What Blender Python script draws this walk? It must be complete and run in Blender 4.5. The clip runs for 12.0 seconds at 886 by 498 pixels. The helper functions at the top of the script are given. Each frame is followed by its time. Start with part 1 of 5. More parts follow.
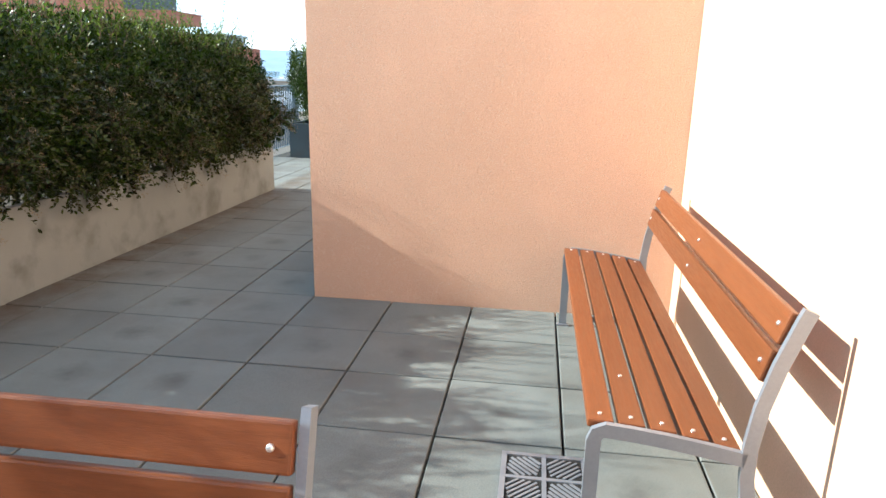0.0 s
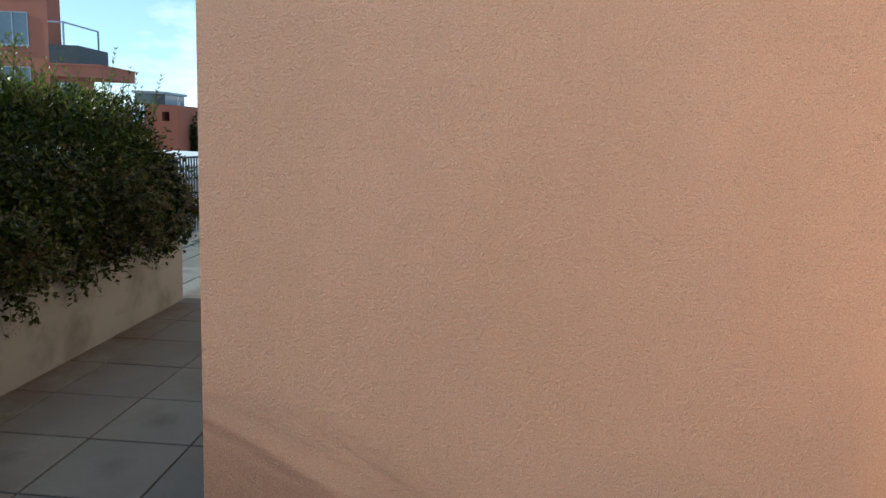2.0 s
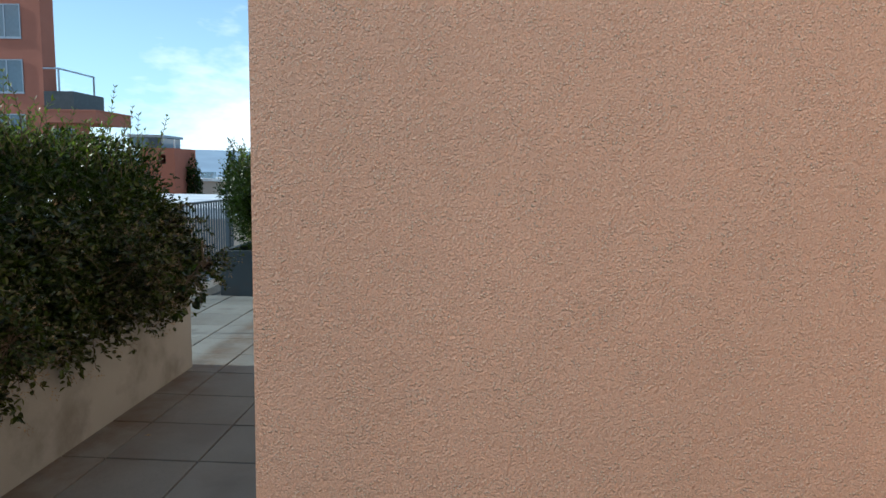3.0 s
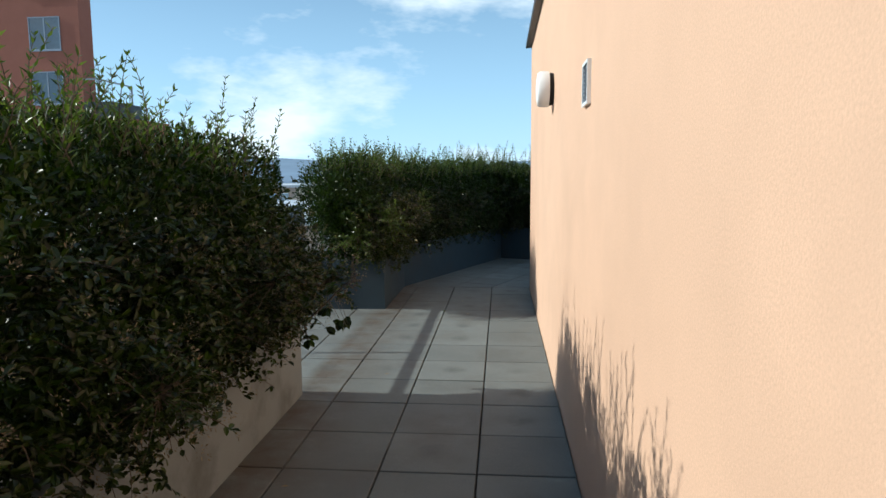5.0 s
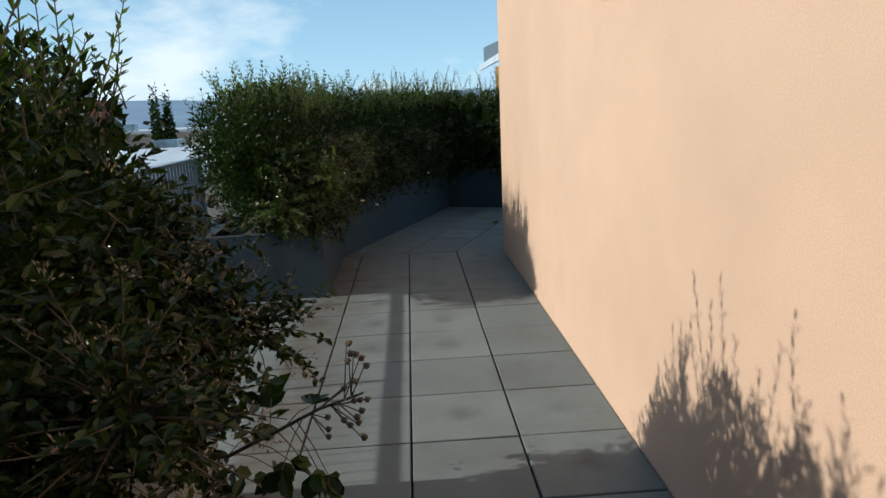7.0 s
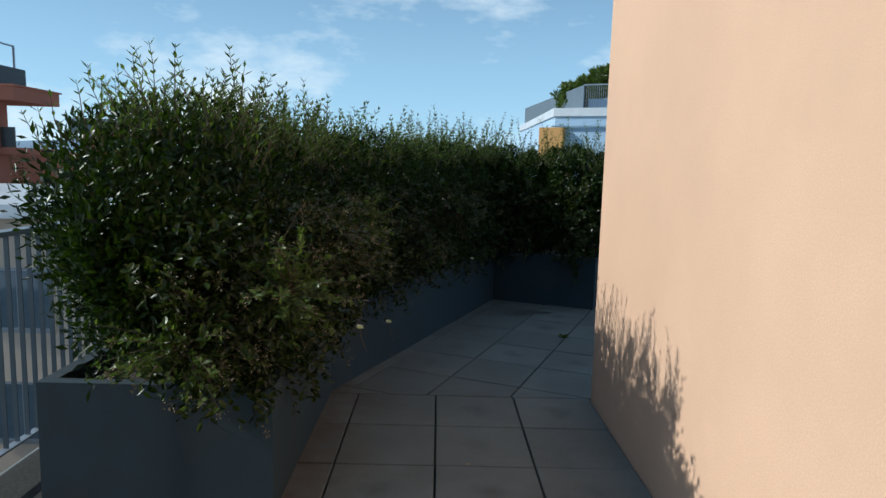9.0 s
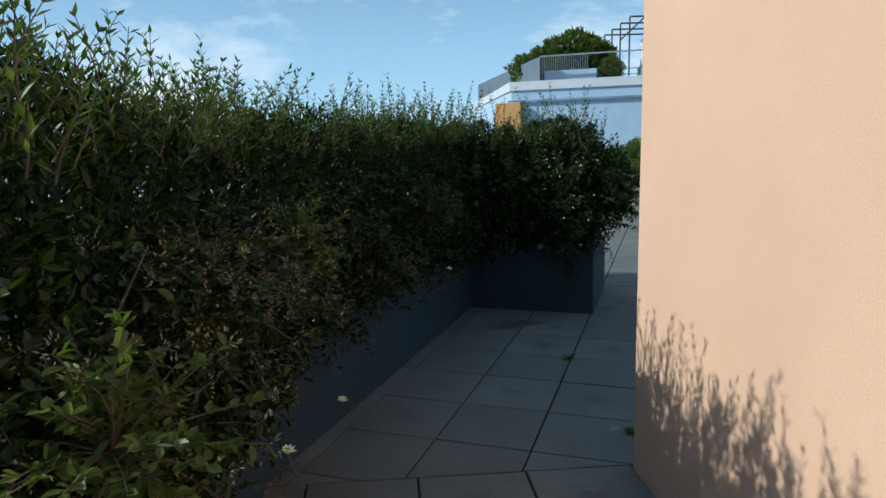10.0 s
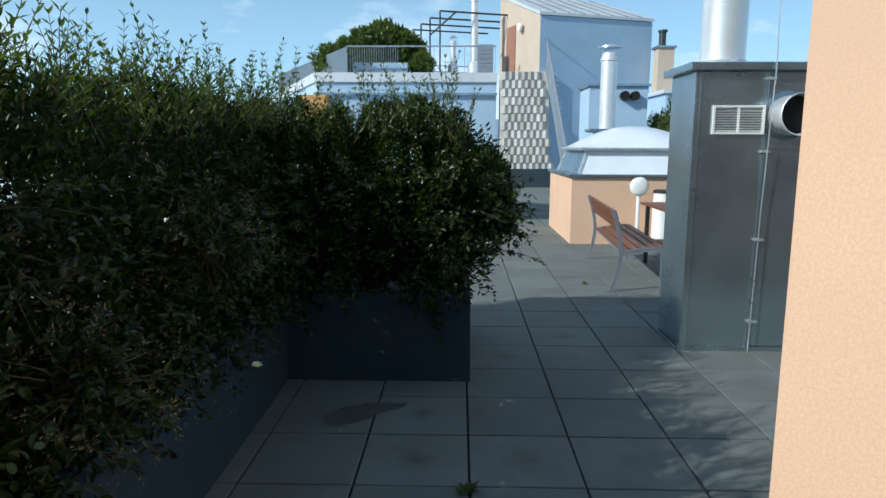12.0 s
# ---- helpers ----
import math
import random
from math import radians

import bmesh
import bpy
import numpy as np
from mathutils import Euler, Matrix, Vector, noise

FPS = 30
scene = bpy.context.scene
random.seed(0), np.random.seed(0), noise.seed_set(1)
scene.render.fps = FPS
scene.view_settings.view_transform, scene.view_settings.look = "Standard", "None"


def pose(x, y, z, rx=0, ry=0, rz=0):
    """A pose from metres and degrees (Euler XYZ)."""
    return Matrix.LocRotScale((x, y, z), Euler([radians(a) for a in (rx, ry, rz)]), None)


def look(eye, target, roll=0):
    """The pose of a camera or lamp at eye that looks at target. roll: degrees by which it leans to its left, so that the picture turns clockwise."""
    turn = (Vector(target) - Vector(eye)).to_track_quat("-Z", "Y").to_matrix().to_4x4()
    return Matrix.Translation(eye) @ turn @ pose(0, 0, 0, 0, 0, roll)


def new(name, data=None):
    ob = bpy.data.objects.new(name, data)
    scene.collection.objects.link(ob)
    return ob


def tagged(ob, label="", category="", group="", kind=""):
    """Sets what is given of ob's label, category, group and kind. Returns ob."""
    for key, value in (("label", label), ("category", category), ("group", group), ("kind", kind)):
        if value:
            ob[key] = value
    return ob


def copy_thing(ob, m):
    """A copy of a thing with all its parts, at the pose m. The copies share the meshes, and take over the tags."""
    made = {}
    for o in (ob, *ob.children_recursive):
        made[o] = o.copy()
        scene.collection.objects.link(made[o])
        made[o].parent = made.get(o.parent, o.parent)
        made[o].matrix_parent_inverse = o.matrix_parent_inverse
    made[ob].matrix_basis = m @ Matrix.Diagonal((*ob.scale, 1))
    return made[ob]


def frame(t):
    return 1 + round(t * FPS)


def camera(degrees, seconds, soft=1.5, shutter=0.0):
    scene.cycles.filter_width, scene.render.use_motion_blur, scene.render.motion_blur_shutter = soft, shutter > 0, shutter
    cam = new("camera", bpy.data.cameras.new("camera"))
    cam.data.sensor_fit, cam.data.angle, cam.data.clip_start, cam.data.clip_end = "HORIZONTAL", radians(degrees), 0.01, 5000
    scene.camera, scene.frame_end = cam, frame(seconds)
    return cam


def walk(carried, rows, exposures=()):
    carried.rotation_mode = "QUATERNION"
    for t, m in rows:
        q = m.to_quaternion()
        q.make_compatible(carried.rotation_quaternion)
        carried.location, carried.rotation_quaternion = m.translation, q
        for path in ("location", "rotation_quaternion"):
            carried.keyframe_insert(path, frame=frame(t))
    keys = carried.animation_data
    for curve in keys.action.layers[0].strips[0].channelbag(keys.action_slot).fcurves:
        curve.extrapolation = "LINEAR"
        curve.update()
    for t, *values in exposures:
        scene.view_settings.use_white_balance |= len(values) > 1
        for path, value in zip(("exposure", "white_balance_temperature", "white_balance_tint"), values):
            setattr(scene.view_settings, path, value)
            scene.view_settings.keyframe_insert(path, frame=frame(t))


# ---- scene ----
cam = camera(68.2, 12.0)
PATH = [
    (0, (0.187, 0.238, 1.371), (-0.08, 2.151, 0.853), 1.1),
    (0.5, (0.101, 0.735, 1.428), (-0.013, 2.674, 0.953), 1.3),
    (1, (-0.021, 1.257, 1.445), (0.045, 3.222, 1.079), 3.4),
    (1.5, (-0.173, 1.751, 1.431), (-0.193, 3.718, 1.067), 3.3),
    (2, (-0.337, 2.138, 1.5), (-0.437, 4.108, 1.168), 2.6),
    (2.5, (-0.524, 2.503, 1.524), (-0.618, 4.486, 1.278), 1.3),
    (4.5, (-1.345, 3.213, 1.501), (-1.46, 5.198, 1.285), 0.1),
    (5, (-1.533, 3.36, 1.493), (-1.709, 5.339, 1.269), -0.4),
    (5.5, (-1.722, 3.644, 1.507), (-1.837, 5.619, 1.209), -1.2),
    (6, (-1.898, 4.172, 1.414), (-1.837, 6.112, 0.931), -2.9),
    (6.5, (-2.022, 4.666, 1.442), (-1.927, 6.582, 0.879), -3.2),
    (7, (-2.084, 5.255, 1.492), (-1.999, 7.208, 1.069), -2.7),
    (9, (-2.167, 7.912, 1.473), (-2.148, 9.896, 1.222), 1.5),
    (9.5, (-2.172, 8.517, 1.502), (-2.145, 10.498, 1.229), -1.7),
    (10, (-2.221, 9.198, 1.487), (-2.073, 11.169, 1.181), -1.3),
    (10.5, (-2.154, 9.783, 1.432), (-1.805, 11.735, 1.171), -0.2),
    (11, (-2.104, 10.302, 1.455), (-1.609, 12.221, 1.182), -1.3),
    (11.5, (-2.097, 10.711, 1.451), (-1.59, 12.623, 1.153), -0.2),
    (12, (-2.063, 11.201, 1.441), (-1.336, 13.038, 1.125), 0.2),
]
EXPOSURES = [(0, 1.33, 6000, 1), (0.5, 0.96, 6000, 1), (1, 0.60, 5950, 1), (1.5, 0.40, 5950, 1), (2, 0.22, 5900, 1), (2.5, 0.18, 5800, 1), (4.5, -0.03, 5850, 1), (5.5, -0.16, 5950, 1), (7, -0.33, 5950, 1), (9, -0.38, 5800, 1), (9.5, -0.36, 5800, 1), (11.3, -0.34, 5850, 1), (12, -0.18, 5850, 1)]
walk(cam, [(t, look(eye, target, roll)) for t, eye, target, roll in PATH], EXPOSURES)

# ---- light ----
SUN_ELEV, SUN_AZ = 30.0, 3.9          # the sun stands in the west, a little south of the walls' square
world = bpy.data.worlds.new("sky")
scene.world = world
world.use_nodes = True
wn, wl = world.node_tree.nodes, world.node_tree.links
wn.clear()
sky = wn.new("ShaderNodeTexSky")
sky.sky_type, sky.sun_disc = "NISHITA", False
sky.sun_elevation, sky.sun_rotation = radians(SUN_ELEV), radians(264)
sky.air_density, sky.dust_density, sky.ozone_density = 1.0, 0.2, 3.0
wco = wn.new("ShaderNodeTexCoord")
wmap = wn.new("ShaderNodeMapping")
wmap.inputs["Scale"].default_value = (1.7, 1.7, 4.2)
cloud = wn.new("ShaderNodeTexNoise")
cloud.inputs["Scale"].default_value, cloud.inputs["Detail"].default_value = 1.5, 6.0
cloud.inputs["Roughness"].default_value = 0.6
cramp = wn.new("ShaderNodeValToRGB")
cramp.color_ramp.elements[0].position, cramp.color_ramp.elements[1].position = 0.50, 0.66
cramp.color_ramp.elements[0].color = (0.0, 0.0, 0.0, 1)
# pale haze that thickens towards the horizon
wsep = wn.new("ShaderNodeSeparateXYZ")
hramp = wn.new("ShaderNodeValToRGB")
hramp.color_ramp.elements[0].position, hramp.color_ramp.elements[0].color = 0.0, (0.62, 0.62, 0.62, 1)
hramp.color_ramp.elements[1].position, hramp.color_ramp.elements[1].color = 0.75, (0.05, 0.05, 0.05, 1)
hmid = hramp.color_ramp.elements.new(0.30)
hmid.color = (0.23, 0.23, 0.23, 1)
hmix = wn.new("ShaderNodeMix")
hmix.data_type = "RGBA"
hmix.inputs[7].default_value = (8.3, 12.6, 16.8, 1)
cmix = wn.new("ShaderNodeMix")
cmix.data_type = "RGBA"
cmix.inputs[7].default_value = (12.2, 12.7, 13.2, 1)
cmul = wn.new("ShaderNodeMath")
cmul.operation = "MULTIPLY"
cmul.inputs[1].default_value = 0.95
wbg, wout = wn.new("ShaderNodeBackground"), wn.new("ShaderNodeOutputWorld")
wbg.inputs["Strength"].default_value = 0.096
wl.new(wco.outputs["Generated"], wmap.inputs["Vector"])
wl.new(wmap.outputs["Vector"], cloud.inputs["Vector"])
wl.new(cloud.outputs["Fac"], cramp.inputs["Fac"])
wl.new(cramp.outputs["Color"], cmul.inputs[0])
wl.new(cmul.outputs[0], cmix.inputs[0])
wl.new(wco.outputs["Generated"], wsep.inputs[0])
wl.new(wsep.outputs["Z"], hramp.inputs["Fac"])
wl.new(hramp.outputs["Color"], hmix.inputs[0])
wl.new(sky.outputs["Color"], hmix.inputs[6])
wl.new(hmix.outputs[2], cmix.inputs[6])
wl.new(cmix.outputs[2], wbg.inputs["Color"])
wl.new(wbg.outputs["Background"], wout.inputs["Surface"])

sun = new("sun", bpy.data.lights.new("sun", "SUN"))
sun.data.energy, sun.data.angle, sun.data.color = 5.0, radians(0.53), (1.0, 0.93, 0.83)
ce, se = math.cos(radians(SUN_ELEV)), math.sin(radians(SUN_ELEV))
ca, sa = math.cos(radians(SUN_AZ)), math.sin(radians(SUN_AZ))
sun.matrix_world = look((-40 * ce * ca, -40 * ce * sa, 40 * se), (0, 0, 0))

# ---- materials ----


def ramp_node(nt, fac, stops):
    r = nt.nodes.new("ShaderNodeValToRGB")
    e = r.color_ramp.elements
    e[0].position, e[0].color = stops[0][0], (*stops[0][1], 1)
    e[1].position, e[1].color = stops[-1][0], (*stops[-1][1], 1)
    for p, c in stops[1:-1]:
        n = e.new(p)
        n.color = (*c, 1)
    nt.links.new(fac, r.inputs["Fac"])
    return r.outputs["Color"]


def noise_node(nt, scale, detail=4.0, rough=0.55, vector=None):
    n = nt.nodes.new("ShaderNodeTexNoise")
    n.inputs["Scale"].default_value, n.inputs["Detail"].default_value = scale, detail
    n.inputs["Roughness"].default_value = rough
    if vector:
        nt.links.new(vector, n.inputs["Vector"])
    return n.outputs["Fac"]


def mix_node(nt, fac, a, b, mode="MIX"):
    m = nt.nodes.new("ShaderNodeMix")
    m.data_type, m.blend_type = "RGBA", mode
    for sock, v in ((m.inputs[0], fac), (m.inputs[6], a), (m.inputs[7], b)):
        if isinstance(v, (int, float)):
            sock.default_value = v
        elif isinstance(v, tuple):
            sock.default_value = (*v, 1)
        else:
            nt.links.new(v, sock)
    return m.outputs[2]


def material(name, base, rough=0.7, metal=0.0, var=0.12, scale=6.0, grain=0.0, grain_scale=120.0, bump=0.0, bump_scale=120.0,
             stain=None, stain_scale=1.5, rand=0.0, stretch=None, spec=0.5, rough_var=0.0, island=0.0):
    """A node material: base colour varied at two scales, stains, relief, and a shade of its own for each piece."""
    m = bpy.data.materials.new(name)
    m.use_nodes = True
    nt = m.node_tree
    bsdf = nt.nodes["Principled BSDF"]
    co = nt.nodes.new("ShaderNodeTexCoord")
    geo = nt.nodes.new("ShaderNodeNewGeometry")
    vec = geo.outputs["Position"]
    if stretch:
        mp = nt.nodes.new("ShaderNodeMapping")
        mp.inputs["Scale"].default_value = stretch
        nt.links.new(co.outputs["Object"], mp.inputs["Vector"])
        vec = mp.outputs["Vector"]
    lo = tuple(c * (1 - var) for c in base)
    hi = tuple(min(1, c * (1 + var)) for c in base)
    col = ramp_node(nt, noise_node(nt, scale, 5, 0.6, vec), [(0.3, lo), (0.7, hi)])
    if grain:
        g = ramp_node(nt, noise_node(nt, grain_scale, 3, 0.6, vec), [(0.35, (1 - grain,) * 3), (0.65, (1 + grain,) * 3)])
        col = mix_node(nt, 1.0, col, g, "MULTIPLY")
    if stain:
        f = ramp_node(nt, noise_node(nt, stain_scale, 6, 0.62, vec), [(0.50, (0, 0, 0)), (0.72, (1, 1, 1))])
        col = mix_node(nt, f, col, stain)
    if rand or island:
        if rand:
            val = nt.nodes.new("ShaderNodeObjectInfo").outputs["Random"]
        else:
            val = geo.outputs["Random Per Island"]
        k = rand or island
        r = ramp_node(nt, val, [(0.0, (1 - k,) * 3), (1.0, (1 + k,) * 3)])
        col = mix_node(nt, 1.0, col, r, "MULTIPLY")
    nt.links.new(col, bsdf.inputs["Base Color"])
    bsdf.inputs["Roughness"].default_value, bsdf.inputs["Metallic"].default_value = rough, metal
    bsdf.inputs["Specular IOR Level"].default_value = spec
    if rough_var:
        rr = ramp_node(nt, noise_node(nt, scale * 2, 5, 0.6, vec), [(0.3, (rough - rough_var,) * 3), (0.7, (rough + rough_var,) * 3)])
        nt.links.new(rr, bsdf.inputs["Roughness"])
    if bump:
        b = nt.nodes.new("ShaderNodeBump")
        b.inputs["Strength"].default_value, b.inputs["Distance"].default_value = 1.0, bump
        nt.links.new(noise_node(nt, bump_scale, 3, 0.5, vec), b.inputs["Height"])
        nt.links.new(b.outputs["Normal"], bsdf.inputs["Normal"])
    return m


def leaf_material(name, dark, light, rough=0.33, trans=0.24, spec=0.24):
    """Leaves: each its own shade, a little gloss, and light through the blade."""
    m = bpy.data.materials.new(name)
    m.use_nodes = True
    nt = m.node_tree
    bsdf = nt.nodes["Principled BSDF"]
    geo = nt.nodes.new("ShaderNodeNewGeometry")
    patch = noise_node(nt, 2.2, 3, 0.6, geo.outputs["Position"])
    mixv = nt.nodes.new("ShaderNodeMath")
    mixv.operation = "MULTIPLY_ADD"
    nt.links.new(geo.outputs["Random Per Island"], mixv.inputs[0])
    mixv.inputs[1].default_value = 0.7
    nt.links.new(patch, mixv.inputs[2])
    sub = nt.nodes.new("ShaderNodeMath")
    sub.operation = "SUBTRACT"
    nt.links.new(mixv.outputs[0], sub.inputs[0])
    sub.inputs[1].default_value = 0.35
    col = ramp_node(nt, sub.outputs[0], [(0.0, dark), (0.65, light), (1.0, tuple(min(1, 1.35 * c) for c in light))])
    nt.links.new(col, bsdf.inputs["Base Color"])
    bsdf.inputs["Roughness"].default_value = rough
    bsdf.inputs["Specular IOR Level"].default_value = spec
    tr = nt.nodes.new("ShaderNodeBsdfTranslucent")
    nt.links.new(mix_node(nt, 1.0, col, (1.6, 1.8, 0.7), "MULTIPLY"), tr.inputs["Color"])
    ms = nt.nodes.new("ShaderNodeMixShader")
    ms.inputs["Fac"].default_value = trans
    nt.links.new(bsdf.outputs["BSDF"], ms.inputs[1])
    nt.links.new(tr.outputs["BSDF"], ms.inputs[2])
    nt.links.new(ms.outputs["Shader"], nt.nodes["Material Output"].inputs["Surface"])
    return m


def stucco(name, base, bump=0.0021, size=1.0, grain=0.06, knobs=0.0, speck=160):
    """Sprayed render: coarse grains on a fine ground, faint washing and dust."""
    m = material(name, base, rough=0.92, var=0.05, scale=1.3, grain=grain, grain_scale=speck, spec=0.2,
                 stain=tuple(c * 0.93 for c in base), stain_scale=0.9)
    nt = m.node_tree
    bsdf = nt.nodes["Principled BSDF"]
    geo = nt.nodes.new("ShaderNodeNewGeometry")
    a = noise_node(nt, 210 * size, 3, 0.6, geo.outputs["Position"])
    v = nt.nodes.new("ShaderNodeTexVoronoi")
    v.inputs["Scale"].default_value = 240 * size
    nt.links.new(geo.outputs["Position"], v.inputs["Vector"])
    mm = nt.nodes.new("ShaderNodeMath")
    mm.operation = "MULTIPLY_ADD"
    nt.links.new(v.outputs["Distance"], mm.inputs[0])
    mm.inputs[1].default_value = -0.35
    nt.links.new(a, mm.inputs[2])
    height = mm.outputs[0]
    if knobs:
        # single proud grains of pale sand, thicker in some patches than in others
        warp = nt.nodes.new("ShaderNodeVectorMath")
        warp.operation = "MULTIPLY_ADD"
        wob = nt.nodes.new("ShaderNodeTexNoise")
        wob.inputs["Scale"].default_value = 140.0
        nt.links.new(geo.outputs["Position"], wob.inputs["Vector"])
        nt.links.new(wob.outputs["Color"], warp.inputs[0])
        warp.inputs[1].default_value = (0.005, 0.005, 0.005)
        nt.links.new(geo.outputs["Position"], warp.inputs[2])
        kv = nt.nodes.new("ShaderNodeTexVoronoi")
        kv.inputs["Scale"].default_value = 180.0
        nt.links.new(warp.outputs[0], kv.inputs["Vector"])
        dome = ramp_node(nt, kv.outputs["Distance"], [(0.12, (1, 1, 1)), (0.50, (0, 0, 0))])
        sep = nt.nodes.new("ShaderNodeSeparateColor")
        nt.links.new(kv.outputs["Color"], sep.inputs[0])
        some = ramp_node(nt, sep.outputs[0], [(0.20, (0, 0, 0)), (0.60, (1, 1, 1))])
        patch = ramp_node(nt, noise_node(nt, 14, 4, 0.65, geo.outputs["Position"]), [(0.38, (0.25, 0.25, 0.25)), (0.62, (1, 1, 1))])
        k1 = mix_node(nt, 1.0, mix_node(nt, 1.0, dome, some, "MULTIPLY"), patch, "MULTIPLY")
        add = nt.nodes.new("ShaderNodeMath")
        add.operation = "MULTIPLY_ADD"
        nt.links.new(k1, add.inputs[0])
        add.inputs[1].default_value = knobs
        nt.links.new(height, add.inputs[2])
        # clots of the spray, a centimetre or two across
        clot = nt.nodes.new("ShaderNodeMath")
        clot.operation = "MULTIPLY_ADD"
        nt.links.new(noise_node(nt, 85, 2, 0.6, geo.outputs["Position"]), clot.inputs[0])
        clot.inputs[1].default_value = 1.5
        nt.links.new(add.outputs[0], clot.inputs[2])
        height = clot.outputs[0]
        old = bsdf.inputs["Base Color"].links[0].from_socket
        pale = mix_node(nt, k1, old, tuple(min(0.85, c * 1.25 + 0.16) for c in base))
        nt.links.new(pale, bsdf.inputs["Base Color"])
    b = nt.nodes.new("ShaderNodeBump")
    b.inputs["Strength"].default_value, b.inputs["Distance"].default_value = 1.0, bump
    nt.links.new(height, b.inputs["Height"])
    nt.links.new(b.outputs["Normal"], bsdf.inputs["Normal"])
    return m


PEACH = stucco("peach_render", (0.70, 0.460, 0.322), 0.0006)
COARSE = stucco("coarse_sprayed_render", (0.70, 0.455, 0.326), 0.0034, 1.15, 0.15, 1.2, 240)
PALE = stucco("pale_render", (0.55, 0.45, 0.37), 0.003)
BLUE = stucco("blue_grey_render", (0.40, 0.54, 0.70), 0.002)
TERRA = stucco("terracotta_render", (0.34, 0.135, 0.095), 0.003)
OCHRE = stucco("ochre_render", (0.58, 0.33, 0.13), 0.003)
PAVER = material("paver_concrete", (0.150, 0.166, 0.162), rough=0.85, var=0.10, scale=2.5, grain=0.16, grain_scale=220, bump=0.0014,
                 bump_scale=260, stain=(0.125, 0.128, 0.120), stain_scale=1.9, rand=0.10)
PAVER_JOIN = material("paver_concrete_far", (0.150, 0.166, 0.162), rough=0.85, var=0.10, scale=2.5, grain=0.16, grain_scale=220, bump=0.0014,
                      bump_scale=260, stain=(0.125, 0.128, 0.120), stain_scale=1.9, island=0.10)

def mossy(m):
    """Brown moss and dirt on the slabs beside the long trough, and damp blots."""
    nt = m.node_tree
    bsdf = nt.nodes["Principled BSDF"]
    geo = nt.nodes.new("ShaderNodeNewGeometry")
    sep = nt.nodes.new("ShaderNodeSeparateXYZ")
    nt.links.new(geo.outputs["Position"], sep.inputs[0])
    near = nt.nodes.new("ShaderNodeMapRange")
    near.inputs[1].default_value, near.inputs[2].default_value = -2.36, -2.84
    nt.links.new(sep.outputs["X"], near.inputs[0])
    edge = nt.nodes.new("ShaderNodeMapRange")
    edge.inputs[1].default_value, edge.inputs[2].default_value = -3.0, -2.9
    nt.links.new(sep.outputs["X"], edge.inputs[0])
    a = mix_node(nt, 1.0, near.outputs[0], edge.outputs[0], "MULTIPLY")
    patch = ramp_node(nt, noise_node(nt, 3.5, 5, 0.65, geo.outputs["Position"]), [(0.34, (0.15, 0.15, 0.15)), (0.60, (0.9, 0.9, 0.9))])
    fac = mix_node(nt, 1.0, a, patch, "MULTIPLY")
    old = bsdf.inputs["Base Color"].links[0].from_socket
    col = mix_node(nt, fac, old, (0.088, 0.066, 0.047))
    # dark damp blots in the middle of some slabs
    co, info = nt.nodes.new("ShaderNodeTexCoord"), nt.nodes.new("ShaderNodeObjectInfo")
    wob = nt.nodes.new("ShaderNodeVectorMath")
    wob.operation = "LENGTH"
    nt.links.new(co.outputs["Object"], wob.inputs[0])
    add = nt.nodes.new("ShaderNodeMath")
    add.operation = "MULTIPLY_ADD"
    nt.links.new(noise_node(nt, 9, 4, 0.65, geo.outputs["Position"]), add.inputs[0])
    add.inputs[1].default_value = 0.22
    nt.links.new(wob.outputs["Value"], add.inputs[2])
    blot = ramp_node(nt, add.outputs[0], [(0.11, (0.62, 0.62, 0.62)), (0.22, (0, 0, 0))])
    some = ramp_node(nt, info.outputs["Random"], [(0.35, (0, 0, 0)), (0.75, (1, 1, 1))])
    col = mix_node(nt, mix_node(nt, 1.0, blot, some, "MULTIPLY"), col, (0.070, 0.074, 0.072))
    nt.links.new(col, bsdf.inputs["Base Color"])


mossy(PAVER)
GRIT = material("joint_grit", (0.035, 0.034, 0.031), rough=0.95, grain=0.4, grain_scale=150, bump=0.004, bump_scale=180)
CONC = material("planter_concrete", (0.245, 0.268, 0.268), rough=0.85, var=0.08, scale=2.0, grain=0.06, grain_scale=200, bump=0.0015,
                bump_scale=150, stain=(0.13, 0.134, 0.128), stain_scale=2.4)
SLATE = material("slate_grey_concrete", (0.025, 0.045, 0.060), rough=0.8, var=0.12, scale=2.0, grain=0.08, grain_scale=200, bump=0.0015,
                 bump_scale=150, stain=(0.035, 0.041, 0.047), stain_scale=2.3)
SOIL = material("soil", (0.05, 0.04, 0.03), rough=0.95, grain=0.4, grain_scale=60, bump=0.02, bump_scale=40)
WOOD = material("stained_slat_wood", (0.158, 0.048, 0.014), rough=0.42, var=0.13, scale=5.0, grain=0.08, grain_scale=30, bump=0.0003,
                bump_scale=40, stretch=(1.2, 14, 14), rough_var=0.08, rand=0.10)
STEEL = material("grey_painted_steel", (0.29, 0.32, 0.37), rough=0.38, metal=0.55, var=0.08, scale=8, grain=0.03)
ZINC = material("zinc_sheet", (0.40, 0.48, 0.53), rough=0.24, metal=0.92, var=0.08, scale=0.9, grain=0.03, grain_scale=50, stain=(0.25, 0.30, 0.34),
                stain_scale=1.1, rough_var=0.06)
CHROME = material("bright_steel", (0.78, 0.80, 0.82), rough=0.30, metal=0.8, var=0.05, scale=6, rough_var=0.05)
